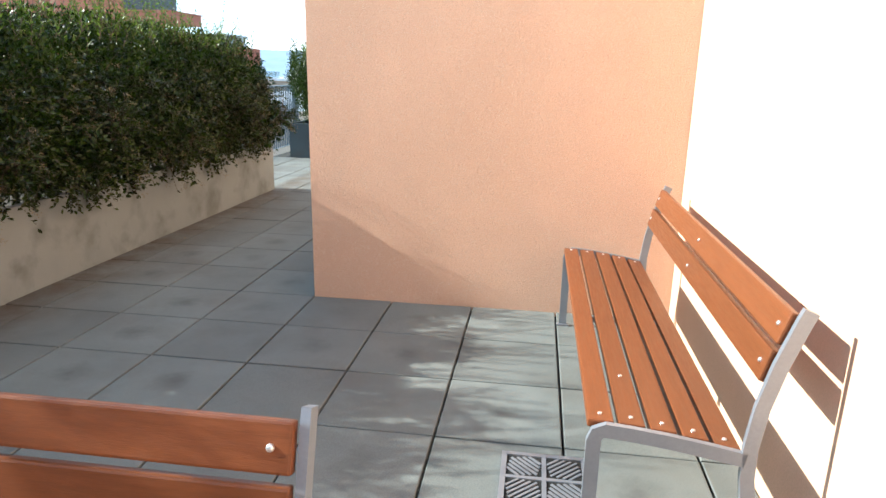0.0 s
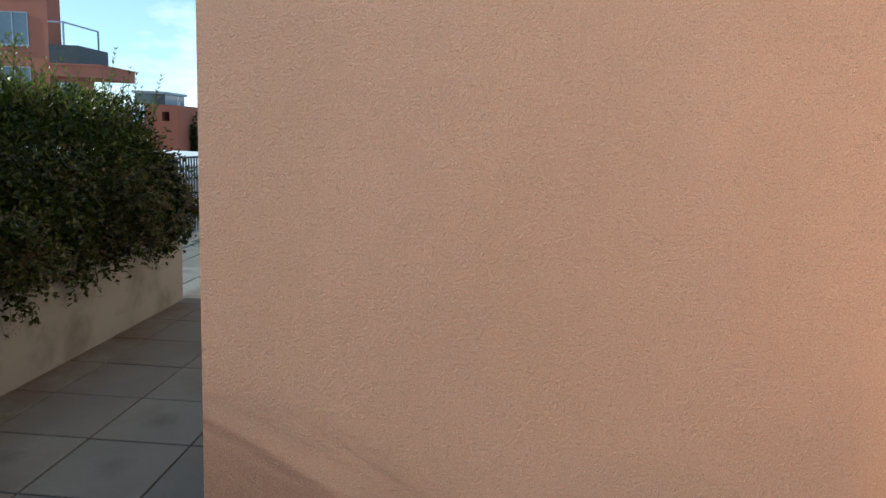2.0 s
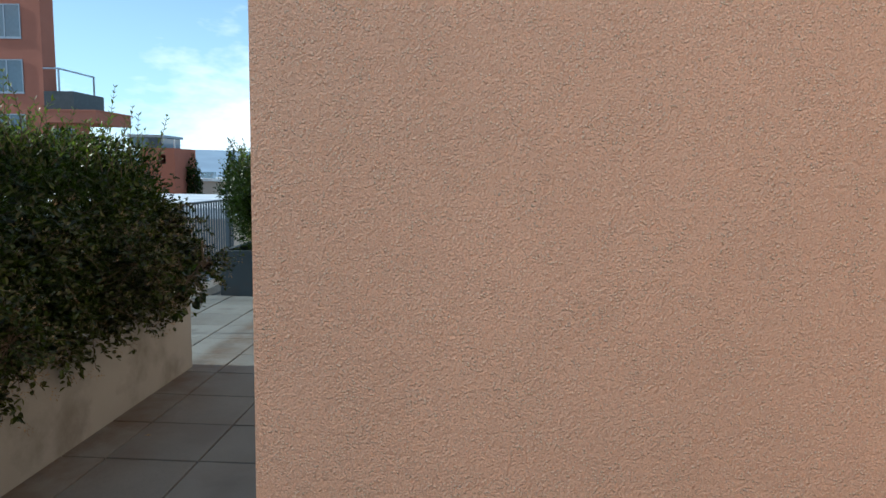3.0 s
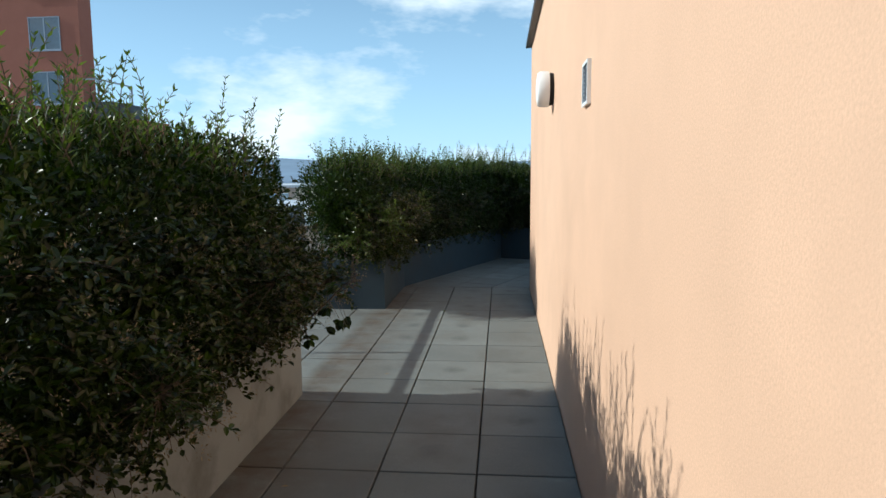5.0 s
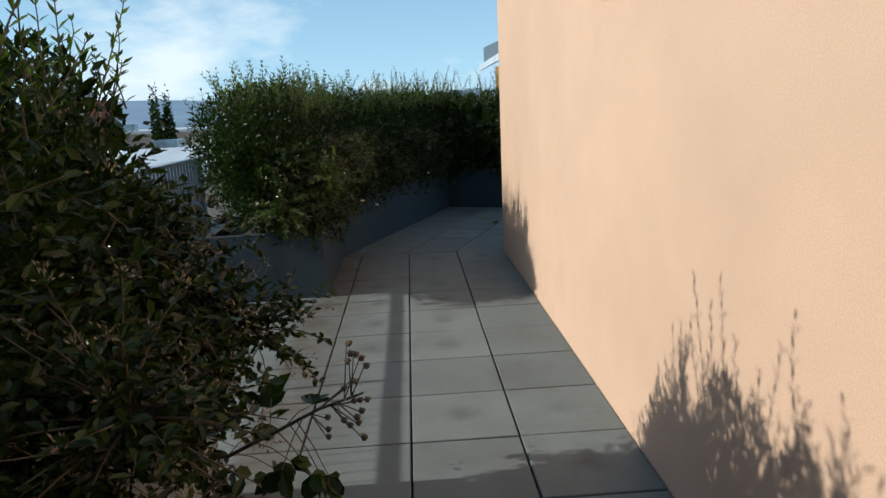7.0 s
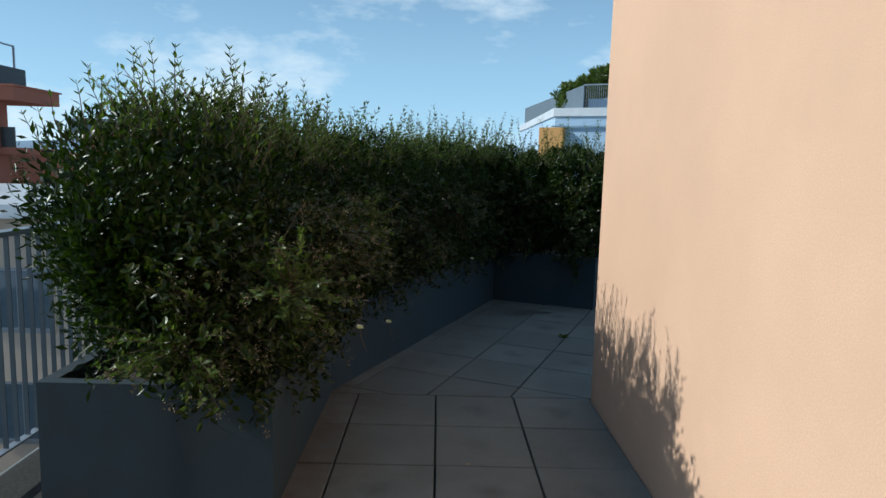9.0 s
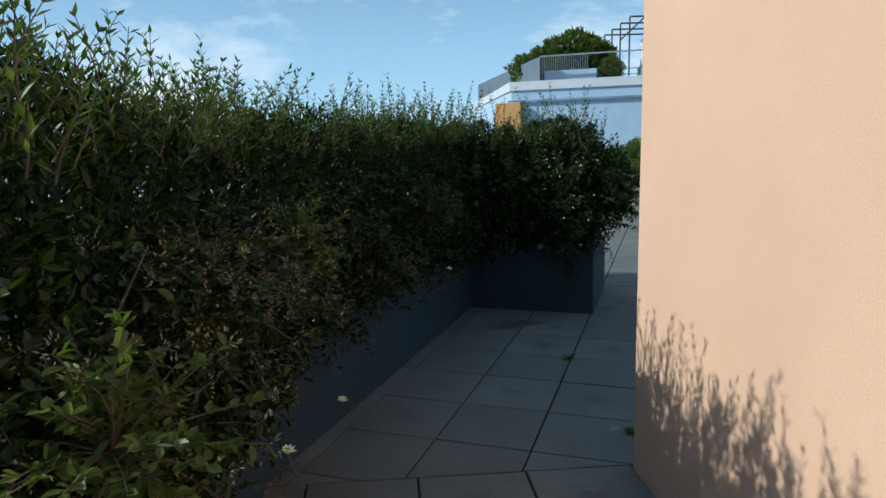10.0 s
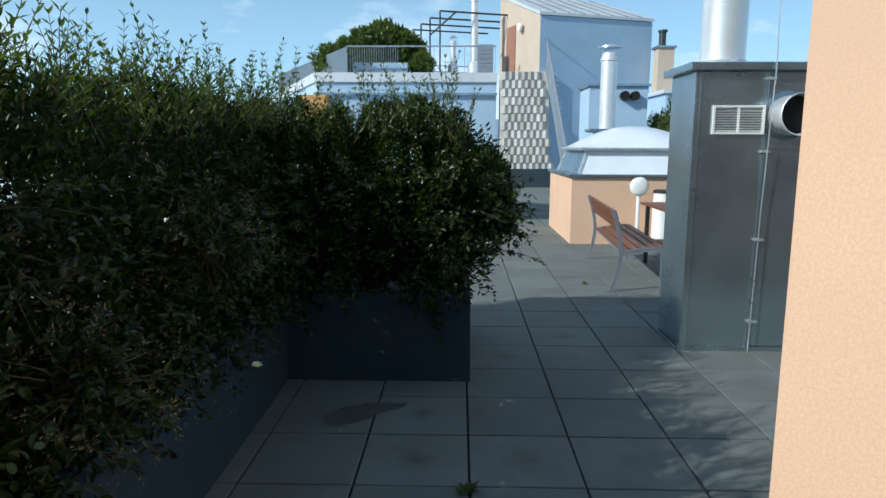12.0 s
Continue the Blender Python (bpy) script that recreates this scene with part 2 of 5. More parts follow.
DARKM = material("dark_metal", (0.06, 0.065, 0.07), rough=0.45, metal=0.6, var=0.15)
# black of the lamp ring; on plates in openings it paints their shade
BLACK = material("black_ring_and_void_shade", (0.012, 0.012, 0.012), rough=0.9)
WHITE = material("white_plastic", (0.80, 0.80, 0.78), rough=0.35, var=0.03)
ROOFW = material("pale_roof_sheet", (0.66, 0.69, 0.73), rough=0.45, metal=0.2, var=0.10, scale=0.8, stain=(0.5, 0.53, 0.57), stain_scale=0.7)
FLUE = material("flue_steel", (0.76, 0.78, 0.80), rough=0.36, metal=0.5, var=0.05, scale=5, rough_var=0.06)
SCREEN = material("grey_screen_sheet", (0.13, 0.17, 0.21), rough=0.6, metal=0.2, var=0.1, scale=2)
BARM = material("dark_railing_steel", (0.10, 0.125, 0.15), rough=0.5, metal=0.4, var=0.12, scale=3)
DAMP = material("damp_dirt", (0.085, 0.088, 0.082), rough=0.55, var=0.3, scale=9, grain=0.2)
RAILM = material("galvanised_rail", (0.33, 0.37, 0.42), rough=0.5, metal=0.6, var=0.10, scale=3)
GREYB = material("grey_block", (0.50, 0.49, 0.46), rough=0.9, var=0.12, scale=3, grain=0.1, rand=0.22)
DOME = material("milky_acrylic", (0.72, 0.76, 0.82), rough=0.22, var=0.05, scale=2)
GLASSD = material("window_glass", (0.10, 0.14, 0.18), rough=0.06, var=0.1, spec=0.8)
BARK = material("bark", (0.10, 0.075, 0.05), rough=0.9, var=0.3, scale=20, bump=0.002, bump_scale=90)
# the blue haze of distance is mixed into the hills' base colour
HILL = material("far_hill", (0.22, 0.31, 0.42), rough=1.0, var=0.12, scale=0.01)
GROUND = material("town_ground", (0.16, 0.17, 0.13), rough=0.95, var=0.35, scale=0.03, grain=0.3, grain_scale=0.4)
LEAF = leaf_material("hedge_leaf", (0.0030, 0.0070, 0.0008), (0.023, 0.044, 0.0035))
LEAF_TIP = leaf_material("young_leaf", (0.028, 0.048, 0.010), (0.098, 0.135, 0.036), trans=0.36)
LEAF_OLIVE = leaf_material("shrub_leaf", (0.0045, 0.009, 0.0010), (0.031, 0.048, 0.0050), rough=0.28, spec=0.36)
SEED = leaf_material("dry_seed_head", (0.09, 0.068, 0.042), (0.27, 0.21, 0.15), rough=0.8, trans=0.15)
PETAL = leaf_material("white_petal", (0.6, 0.58, 0.54), (0.8, 0.78, 0.75), rough=0.6, trans=0.3)

# ---- building helpers ----


def part(name, bm, mat, parent=None, label="", smooth=False):
    """Links a bmesh as one mesh object, under a thing or a part."""
    me = bpy.data.meshes.new(name)
    bm.to_mesh(me)
    bm.free()
    me.materials.append(mat)
    if smooth:
        for p in me.polygons:
            p.use_smooth = True
        me.set_sharp_from_angle(angle=radians(38))
    ob = new(name, me)
    if parent:
        ob.parent = parent
    if label:
        tagged(ob, label)
    return ob


def thing(name, label, category, m=None, group="", kind=""):
    e = new(name)
    e.empty_display_size = 0.1
    if m is not None:
        e.matrix_basis = m
    return tagged(e, label, category, group, kind)


def box(bm, x0, x1, y0, y1, z0, z1, bevel=0.0, m=None):
    """A box between two corners, with rounded edges where asked."""
    b = bmesh.new()
    bmesh.ops.create_cube(b, size=1.0, matrix=Matrix.Translation(((x0 + x1) / 2, (y0 + y1) / 2, (z0 + z1) / 2)) @ Matrix.Diagonal((x1 - x0, y1 - y0, z1 - z0, 1)))
    if bevel:
        bmesh.ops.bevel(b, geom=b.edges[:], offset=bevel, segments=2, affect="EDGES", profile=0.6)
    if m is not None:
        b.transform(m)
    me = bpy.data.meshes.new("tmp")
    b.to_mesh(me)
    b.free()
    bm.from_mesh(me)
    bpy.data.meshes.remove(me)
    return bm


def boxes(*rows, bevel=0.0):
    bm = bmesh.new()
    for r in rows:
        box(bm, *r, bevel=bevel)
    return bm


def tube(bm, pts, r, seg=10, caps=True):
    """A round bar along points; r may be one radius or one for each point."""
    pts = [Vector(p) for p in pts]
    rs = r if isinstance(r, (list, tuple)) else [r] * len(pts)
    rings = []
    for i, p in enumerate(pts):
        d = (pts[min(i + 1, len(pts) - 1)] - pts[max(i - 1, 0)]).normalized()
        a = d.orthogonal().normalized() if not rings else (side - d * side.dot(d)).normalized()
        side = a
        b = d.cross(a)
        rings.append([bm.verts.new(p + (a * math.cos(2 * math.pi * k / seg) + b * math.sin(2 * math.pi * k / seg)) * rs[i]) for k in range(seg)])
    for u, v in zip(rings, rings[1:]):
        for k in range(seg):
            bm.faces.new((u[k], u[(k + 1) % seg], v[(k + 1) % seg], v[k]))
    if caps:
        bm.faces.new(rings[0][::-1])
        bm.faces.new(rings[-1])
    return bm


def lathe(profile, seg=28, m=None):
    """A turned body from (radius, height) pairs."""
    bm = bmesh.new()
    rings = [[bm.verts.new((r * math.cos(2 * math.pi * k / seg), r * math.sin(2 * math.pi * k / seg), z)) for k in range(seg)] for r, z in profile]
    for u, v in zip(rings, rings[1:]):
        for k in range(seg):
            bm.faces.new((u[k], u[(k + 1) % seg], v[(k + 1) % seg], v[k]))
    bm.faces.new(rings[0][::-1])
    bm.faces.new(rings[-1])
    if m is not None:
        bm.transform(m)
    return bm


def prism(bm, poly, z0, z1):
    """An upright body over a polygon in the plan."""
    lo = [bm.verts.new((x, y, z0)) for x, y in poly]
    hi = [bm.verts.new((x, y, z1)) for x, y in poly]
    n = len(poly)
    for k in range(n):
        bm.faces.new((lo[k], lo[(k + 1) % n], hi[(k + 1) % n], hi[k]))
    bm.faces.new(hi)
    bm.faces.new(lo[::-1])
    bmesh.ops.recalc_face_normals(bm, faces=bm.faces)
    return bm


def ribbon(bm, line, w, x0, x1):
    """A flat bar of depth x0..x1 whose side shape follows a line in the (y, z) plane, w wide."""
    pts = [Vector(p) for p in line]
    rows = []
    for i, p in enumerate(pts):
        d = (pts[min(i + 1, len(pts) - 1)] - pts[max(i - 1, 0)]).normalized()
        n = Vector((-d.y, d.x)) * w / 2
        rows.append([bm.verts.new((x, *(p + s * n))) for s, x in ((1, x0), (1, x1), (-1, x1), (-1, x0))])
    for u, v in zip(rows, rows[1:]):
        for k in range(4):
            bm.faces.new((u[k], u[(k + 1) % 4], v[(k + 1) % 4], v[k]))
    bm.faces.new(rows[0][::-1])
    bm.faces.new(rows[-1])
    return bm


# ---- plan: the long wall runs north from (W, F); beyond the bend the terrace turns by BEND degrees ----
W, F, N, XR = -1.15, 4.0, 11.97, 1.005
BEND = 23.0
G2 = pose(-1.645, 12.0, 0, 0, 0, -BEND)


def turned(u, v):
    p = G2 @ Vector((u, v, 0))
    return p.x, p.y


# ---- large structure ----
bm = bmesh.new()
prism(bm, [(W, F), (3.6, F), (3.6, N - 2.0), (W, N)], -0.05, 3.10)
house = tagged(part("wall_house", bm, PEACH), "peach rendered wall of a flat-roofed stair house", "wall", kind="structure")
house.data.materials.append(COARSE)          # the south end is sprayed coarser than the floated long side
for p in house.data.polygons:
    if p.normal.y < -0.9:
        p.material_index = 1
bm = bmesh.new()
prism(bm, [(W - 0.07, F - 0.07), (3.7, F - 0.07), (3.7, N - 1.97), (W - 0.07, N + 0.08)], 3.10, 3.16)
tagged(part("roof_edge", bm, DARKM), "dark sheet-metal roof edge over the house wall", "roof edge", kind="structure")
bm = bmesh.new()
prism(bm, [(W + 0.1, F + 0.1), (3.5, F + 0.1), (3.5, N - 2.1), (W + 0.1, N - 0.2)], 3.164, 3.19)
tagged(part("roof_top", bm, ZINC), "grey flat roof of the house", "roof", kind="structure")
tagged(part("wall_east", boxes((XR, XR + 0.3, -5.0, F - 0.004, -0.05, 3.4)), PEACH), "sunlit peach rendered wall behind the bench", "wall", kind="structure")
tagged(part("wall_south", boxes((-4.6, XR + 0.3, -5.3, -5.0, -0.05, 2.6)), PEACH), "peach rendered wall closing the terrace", "wall", kind="structure")

# building block under the terrace
bm = bmesh.new()
prism(bm, [(-4.25, -5.3), (8, -5.3), (8, N - 4), turned(14, -2), turned(14, 30), turned(-12, 30), turned(-3.0, 0.35), (-4.25, 12.0)], -14, -0.058)
tagged(part("terrace_base", bm, CONC), "rendered block of the building under the terrace", "building", kind="structure")
bm = bmesh.new()
prism(bm, [(-4.2, -5.0), (XR, -5.0), (XR, N), turned(12, -1), turned(12, 24), turned(-4, 24), turned(-2.6, 0.35), (-4.2, 12.0)], -0.056, -0.030)
floor = tagged(part("floor", bm, GRIT), "terrace floor of square grey concrete pavers with dark joints", "floor", kind="structure")

# planters
PH = 0.55


def planter(name, poly_out, poly_in, label, mat):
    t = thing(name, label, "planter")
    bm = bmesh.new()
    n = len(poly_out)
    for z0, z1 in ((-0.02, PH),):
        lo = [bm.verts.new((x, y, z0)) for x, y in poly_out]
        hi = [bm.verts.new((x, y, z1)) for x, y in poly_out]
        ih = [bm.verts.new((x, y, z1)) for x, y in poly_in]
        il = [bm.verts.new((x, y, z1 - 0.12)) for x, y in poly_in]
        for a, b in ((lo, hi), (hi, ih), (ih, il)):
            for k in range(n):
                bm.faces.new((a[k], a[(k + 1) % n], b[(k + 1) % n], b[k]))
    bmesh.ops.recalc_face_normals(bm, faces=bm.faces)
    part("trough", bm, mat, t)
    bm = bmesh.new()
    bm.faces.new([bm.verts.new((x, y, PH - 0.08)) for x, y in poly_in])
    bmesh.ops.recalc_face_normals(bm, faces=bm.faces)
    part("soil", bm, SOIL, t, "dark planting soil")
    return t


def inset(poly, d):
    """The polygon (counter-clockwise) drawn in by d."""
    out, n = [], len(poly)
    for k in range(n):
        p, a, b = Vector(poly[k]), Vector(poly[k - 1]), Vector(poly[(k + 1) % n])
        e, f = (p - a).normalized(), (b - p).normalized()
        m = Vector((-e.y, e.x)) + Vector((-f.y, f.x))
        m = m / (1 + e.dot(f)) if 1 + e.dot(f) > 1e-6 else m
        out.append(tuple(p + m * d))
    return out


PA = [(-2.89, -4.9), (-2.89, 7.62), (-3.82, 7.62), (-3.82, -4.9)]
PB = [(-2.83, 10.52), (-2.83, 12.03), turned(-1.12, 2.95), turned(0.0, 2.95), turned(0.0, 4.15), turned(-2.1, 4.15), turned(-2.1, 0.28), (-3.80, 11.9), (-3.80, 10.52)]
planter("planter", PA, inset(PA, 0.06), "long pale concrete planter trough along the path", CONC)
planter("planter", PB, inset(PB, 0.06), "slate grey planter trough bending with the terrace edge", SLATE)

# ---- hedges ----


def smooth_noise(rs, n=5):
    """A cheap smooth field over (s, a): a sum of random waves."""
    k = [(rs.uniform(0.8, 5.0), rs.uniform(-3, 3), rs.uniform(0, 6.28), rs.uniform(0.4, 1.0)) for _ in range(n)]
    tot = sum(w for *_, w in k)
    return lambda s, a: sum(w * np.sin(f * s + g * a + p) for f, g, p, w in k) / tot


def leaves_mesh(name, pos, out, up, length, width, mat, parent, fold=0.25, label=""):
    """Folded leaf blades (four triangles each) at pos; blade axes along up, faces towards out."""
    n = len(pos)
    ax = up / np.linalg.norm(up, axis=1, keepdims=True)
    nr = out - ax * np.sum(out * ax, axis=1, keepdims=True)
    nr /= np.linalg.norm(nr, axis=1, keepdims=True) + 1e-9
    sd = np.cross(ax, nr)
    L, Wd = length[:, None], width[:, None]
    mid = pos + ax * L * 0.45 - nr * Wd * fold
    v = np.stack([pos, mid + sd * Wd * 0.5 + nr * Wd * fold, pos + ax * L - nr * L * 0.12, mid - sd * Wd * 0.5 + nr * Wd * fold, mid], axis=1).reshape(-1, 3)
    b = np.arange(n)[:, None] * 5
    f = np.concatenate([b + np.array([[0, 1, 4]]), b + np.array([[1, 2, 4]]), b + np.array([[2, 3, 4]]), b + np.array([[3, 0, 4]])], axis=1).reshape(-1, 3)
    me = bpy.data.meshes.new(name)
    me.vertices.add(len(v))
    me.vertices.foreach_set("co", v.astype(np.float32).ravel())
    me.loops.add(f.size)
    me.loops.foreach_set("vertex_index", f.astype(np.int32).ravel())
    me.polygons.add(len(f))
    me.polygons.foreach_set("loop_start", np.arange(0, f.size, 3, dtype=np.int32))
    me.polygons.foreach_set("loop_total", np.full(len(f), 3, dtype=np.int32))
    me.update(calc_edges=True)
    me.validate()
    me.materials.append(mat)
    ob = new(name, me)
    ob.parent = parent
    tagged(ob, label, kind="stuff")
    return ob


def round_leaves(name, pos, out, up, length, width, mat, parent, label=""):
    """Oval leaf blades, broad in the middle and bent along the rib (six triangles each)."""
    n = len(pos)
    ax = up / np.linalg.norm(up, axis=1, keepdims=True)
    nr = out - ax * np.sum(out * ax, axis=1, keepdims=True)
    nr /= np.linalg.norm(nr, axis=1, keepdims=True) + 1e-9
    sd = np.cross(ax, nr)
    L, Wd = length[:, None], width[:, None]
    ring = [(0.0, 0.0, 0.0), (0.30, 0.44, 0.06), (0.70, 0.42, 0.05), (1.0, 0.0, -0.10), (0.70, -0.42, 0.05), (0.30, -0.44, 0.06), (0.5, 0.0, -0.06)]
    v = np.stack([pos + ax * L * a + sd * Wd * b + nr * L * c for a, b, c in ring], axis=1).reshape(-1, 3)
    b = np.arange(n)[:, None] * 7
    f = np.concatenate([b + np.array([[k, (k + 1) % 6, 6]]) for k in range(6)], axis=1).reshape(-1, 3)
    me = bpy.data.meshes.new(name)
    me.from_pydata(v.tolist(), [], f.tolist())
    me.materials.append(mat)
    ob = new(name, me)
    ob.parent = parent
    tagged(ob, label, kind="stuff")
    return ob


def along(line, s):
    """Points, ways and leftward normals at the lengths s along a polyline in the plan, with rounded corners."""
    pts = np.array(line, float)
    seg = np.linalg.norm(np.diff(pts, axis=0), axis=1)
    cum = np.concatenate([[0], np.cumsum(seg)])
    x, y = np.interp(s, cum, pts[:, 0]), np.interp(s, cum, pts[:, 1])
    e = 0.15
    dx = np.interp(s + e, cum, pts[:, 0]) - np.interp(s - e, cum, pts[:, 0])
    dy = np.interp(s + e, cum, pts[:, 1]) - np.interp(s - e, cum, pts[:, 1])
    d = np.hypot(dx, dy) + 1e-9
    return x, y, dx / d, dy / d, cum[-1]


def hedge(name, label, line, half_w, zc, half_h, n_leaf, n_shrub, n_shoot, seed, near, lean=0.0, lobes=0.16, shoot_len=(0.12, 0.42), heads=500, grow=(1.0, 1.0)):
    """A clipped-once hedge over a centre line: a dark twig core, a shell of leaves with hollows, shrub growth low on the near
    side with dry seed heads, and upright young shoots along the top. near: the side (+1 right of the line, -1 left) that overhangs."""
    rs = np.random.RandomState(seed)
    pr = random.Random(seed)
    t = thing(name, label, "hedge", kind="")
    total = along(line, np.array([0.0]))[4]
    field = smooth_noise(pr, 9)
    fine = smooth_noise(pr, 9)
    cave, cave2 = smooth_noise(pr, 9), smooth_noise(pr, 9)

    def shell(n, depth, a0=0.0, a1=2 * math.pi, ends=0.12):
        """n points on the hedge's surface, some of them deeper in, with outward normals."""
        s = rs.uniform(-0.05, total + 0.05, n)
        k = int(n * ends)
        s[:k] = np.where(rs.rand(k) < 0.5, rs.uniform(-0.30, 0.0, k), total + rs.uniform(0.0, 0.30, k))
        a = rs.uniform(a0, a1, n)
        over = np.maximum(np.maximum(-s, s - total), 0)
        cap = np.sqrt(np.maximum(0.05, 1 - (over / 0.32) ** 2))
        r = 1 + lobes * field(s * 1.7, a) + 0.09 * fine(s * 6.0, a * 3)
        hollow = np.clip(0.5 + 1.6 * cave(s * 5.5, a * 2.2) + 0.9 * cave2(s * 11.0, a * 4.0), 0, 1)
        r = r * (1 - 0.34 * hollow ** 1.4)
        r = r * (1 - depth * rs.rand(n) ** 2) * np.where(over > 0, cap * np.sqrt(rs.rand(n)), 1)
        ca_, sa_ = np.cos(a), np.sin(a)
        q = r * (np.abs(ca_) ** 3.2 + np.abs(sa_) ** 3.2) ** (-1 / 3.2)
        px, pz = ca_ * half_w * q, sa_ * half_h * q
        px = px + lean * np.clip(-pz / half_h, -0.3, 1) * near
        sc = np.clip(s, 0, total)
        x, y, dx, dy, _ = along(line, sc)
        ext = s - sc
        rx, ry = dy, -dx
        pos = np.stack([x + rx * px + dx * ext, y + ry * px + dy * ext, zc + pz], axis=1)
        nz = np.sign(sa_) * np.abs(sa_) ** 1.2
        nx = np.sign(ca_) * np.abs(ca_) ** 1.2
        nrm = np.stack([rx * nx + dx * np.sign(ext) * (over > 0), ry * nx + dy * np.sign(ext) * (over > 0), nz], axis=1)
        return pos, nrm, s, a

    # twig core, open enough to stay dark
    bm = bmesh.new()
    for k in range(int(total * 16)):
        s = pr.uniform(0.02, total - 0.02)
        x, y, dx, dy, _ = along(line, np.array([s]))
        x, y, dx, dy = float(x[0]), float(y[0]), float(dx[0]), float(dy[0])
        o = pr.uniform(-0.25, 0.25)
        p = Vector((x + dy * o * half_w, y - dx * o * half_w, PH - 0.1))
        d = Vector((pr.uniform(-0.5, 0.5), pr.uniform(-0.5, 0.5), 1.6)).normalized()
        pts = [p]
        for q in range(5):
            d = (d + Vector((pr.uniform(-0.35, 0.35), pr.uniform(-0.35, 0.35), 0.1))).normalized()
            pts.append(pts[-1] + d * (zc + half_h * 0.9 - PH) * 0.19)
        tube(bm, pts, [0.010, 0.009, 0.007, 0.006, 0.004, 0.002], 5)
    tagged(part("wood", bm, BARK, t, "brown woody stems"), kind="stuff")
    # leaves
    pos, nrm, s, a = shell(n_leaf, 0.45)
    jit = rs.normal(0, 1, (n_leaf, 3))
    up = nrm * 0.7 + np.array([0, 0, 0.55]) + jit * 0.75
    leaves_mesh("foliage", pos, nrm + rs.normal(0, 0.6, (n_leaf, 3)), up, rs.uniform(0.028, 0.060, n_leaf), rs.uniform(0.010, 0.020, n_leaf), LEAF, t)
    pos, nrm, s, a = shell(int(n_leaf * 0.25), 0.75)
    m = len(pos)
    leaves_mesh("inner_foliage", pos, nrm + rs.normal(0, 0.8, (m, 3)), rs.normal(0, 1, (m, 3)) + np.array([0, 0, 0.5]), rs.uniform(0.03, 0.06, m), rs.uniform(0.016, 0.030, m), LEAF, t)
    # shrub growth on the near side: sprays of leaves round short arching stems, hanging over the trough
    lo, hi = (-1.15, 0.35) if near > 0 else (math.pi - 0.35, math.pi + 1.15)
    ns = int(n_shrub / 16)
    pos, nrm, s, a = shell(ns, 0.12, lo, hi, 0.22)
    P, O, U, Ls, Ws = [], [], [], [], []
    H, HO, HU = [], [], []
    bm = bmesh.new()
    for k in range(ns):
        p, nn = Vector(pos[k]), Vector(nrm[k]).normalized()
        d = (nn + Vector((pr.uniform(-0.6, 0.6), pr.uniform(-0.6, 0.6), pr.uniform(-0.5, 0.9)))).normalized()
        ln = pr.uniform(0.10, 0.26)
        pts = [p - d * 0.10]
        dd = d.copy()
        for q in range(4):
            pts.append(pts[-1] + dd * (ln + 0.10) / 4)
            dd = (dd + Vector((0, 0, -0.16)) + Vector((pr.uniform(-0.15, 0.15), pr.uniform(-0.15, 0.15), 0))).normalized()
        if k % 3 == 0:
            tube(bm, pts, [0.0025, 0.0022, 0.002, 0.0016, 0.001], 3, False)
        for q in range(16):
            f = pr.random() * 4
            i = min(3, int(f))
            c = pts[i].lerp(pts[i + 1], f - i)
            w = Vector((pr.gauss(0, 1), pr.gauss(0, 1), pr.gauss(0, 0.7)))
            w = (w.normalized() + d * 0.5).normalized()
            P.append(c)
            U.append(w)
            O.append(Vector((pr.gauss(0, 0.5), pr.gauss(0, 0.5), 1)) + nn * 0.5)
            Ls.append(pr.uniform(0.026, 0.046))
            Ws.append(pr.uniform(0.015, 0.025))
        if pr.random() < heads / max(1, ns):
            for q in range(18):
                w = (d + Vector((pr.gauss(0, 0.8), pr.gauss(0, 0.8), pr.gauss(0.3, 0.8)))).normalized()
                H.append(pts[-1] + d * 0.03 + w * pr.uniform(0.008, 0.042))
                HU.append(w)
                HO.append(Vector((pr.gauss(0, 1), pr.gauss(0, 1), pr.gauss(0, 1))))
    tagged(part("shrub_wood", bm, BARK, t), kind="stuff")
    arr = lambda q: np.array([tuple(v) for v in q])
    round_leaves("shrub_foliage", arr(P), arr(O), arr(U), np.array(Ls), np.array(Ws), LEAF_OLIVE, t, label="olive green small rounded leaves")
    if H:
        n = len(H)
        leaves_mesh("seed_growth", arr(H), arr(HO), arr(HU), rs.uniform(0.008, 0.016, n), rs.uniform(0.003, 0.006, n), SEED, t, label="dry brown seed heads")
    # upright young shoots with paired narrow leaves
    bm = bmesh.new()
    P, O, U, Ls, Ws = [], [], [], [], []
    for k in range(n_shoot):
        s = pr.uniform(-0.1, total + 0.1)
        x, y, dx, dy, _ = along(line, np.array([min(max(s, 0), total)]))
        x, y, dx, dy = float(x[0]), float(y[0]), float(dx[0]), float(dy[0])
        o = pr.uniform(-0.85, 0.85)
        top = zc + half_h * (1 + lobes * float(field(s * 1.7, math.pi / 2))) * (1 - 0.35 * abs(o) ** 3)
        base = Vector((x + dy * o * half_w, y - dx * o * half_w, top - 0.12))
        ln = shoot_len[0] + (shoot_len[1] - shoot_len[0]) * pr.random() ** 2.8 * (grow[0] + (grow[1] - grow[0]) * s / total) + 0.09
        d = Vector((pr.gauss(0, 0.38) + dy * o * 0.25, pr.gauss(0, 0.38) - dx * o * 0.25, 1)).normalized()
        pts = [base]
        for q in range(4):
            d = (d + Vector((pr.gauss(0, 0.12), pr.gauss(0, 0.12), 0.05))).normalized()
            pts.append(pts[-1] + d * ln / 4)
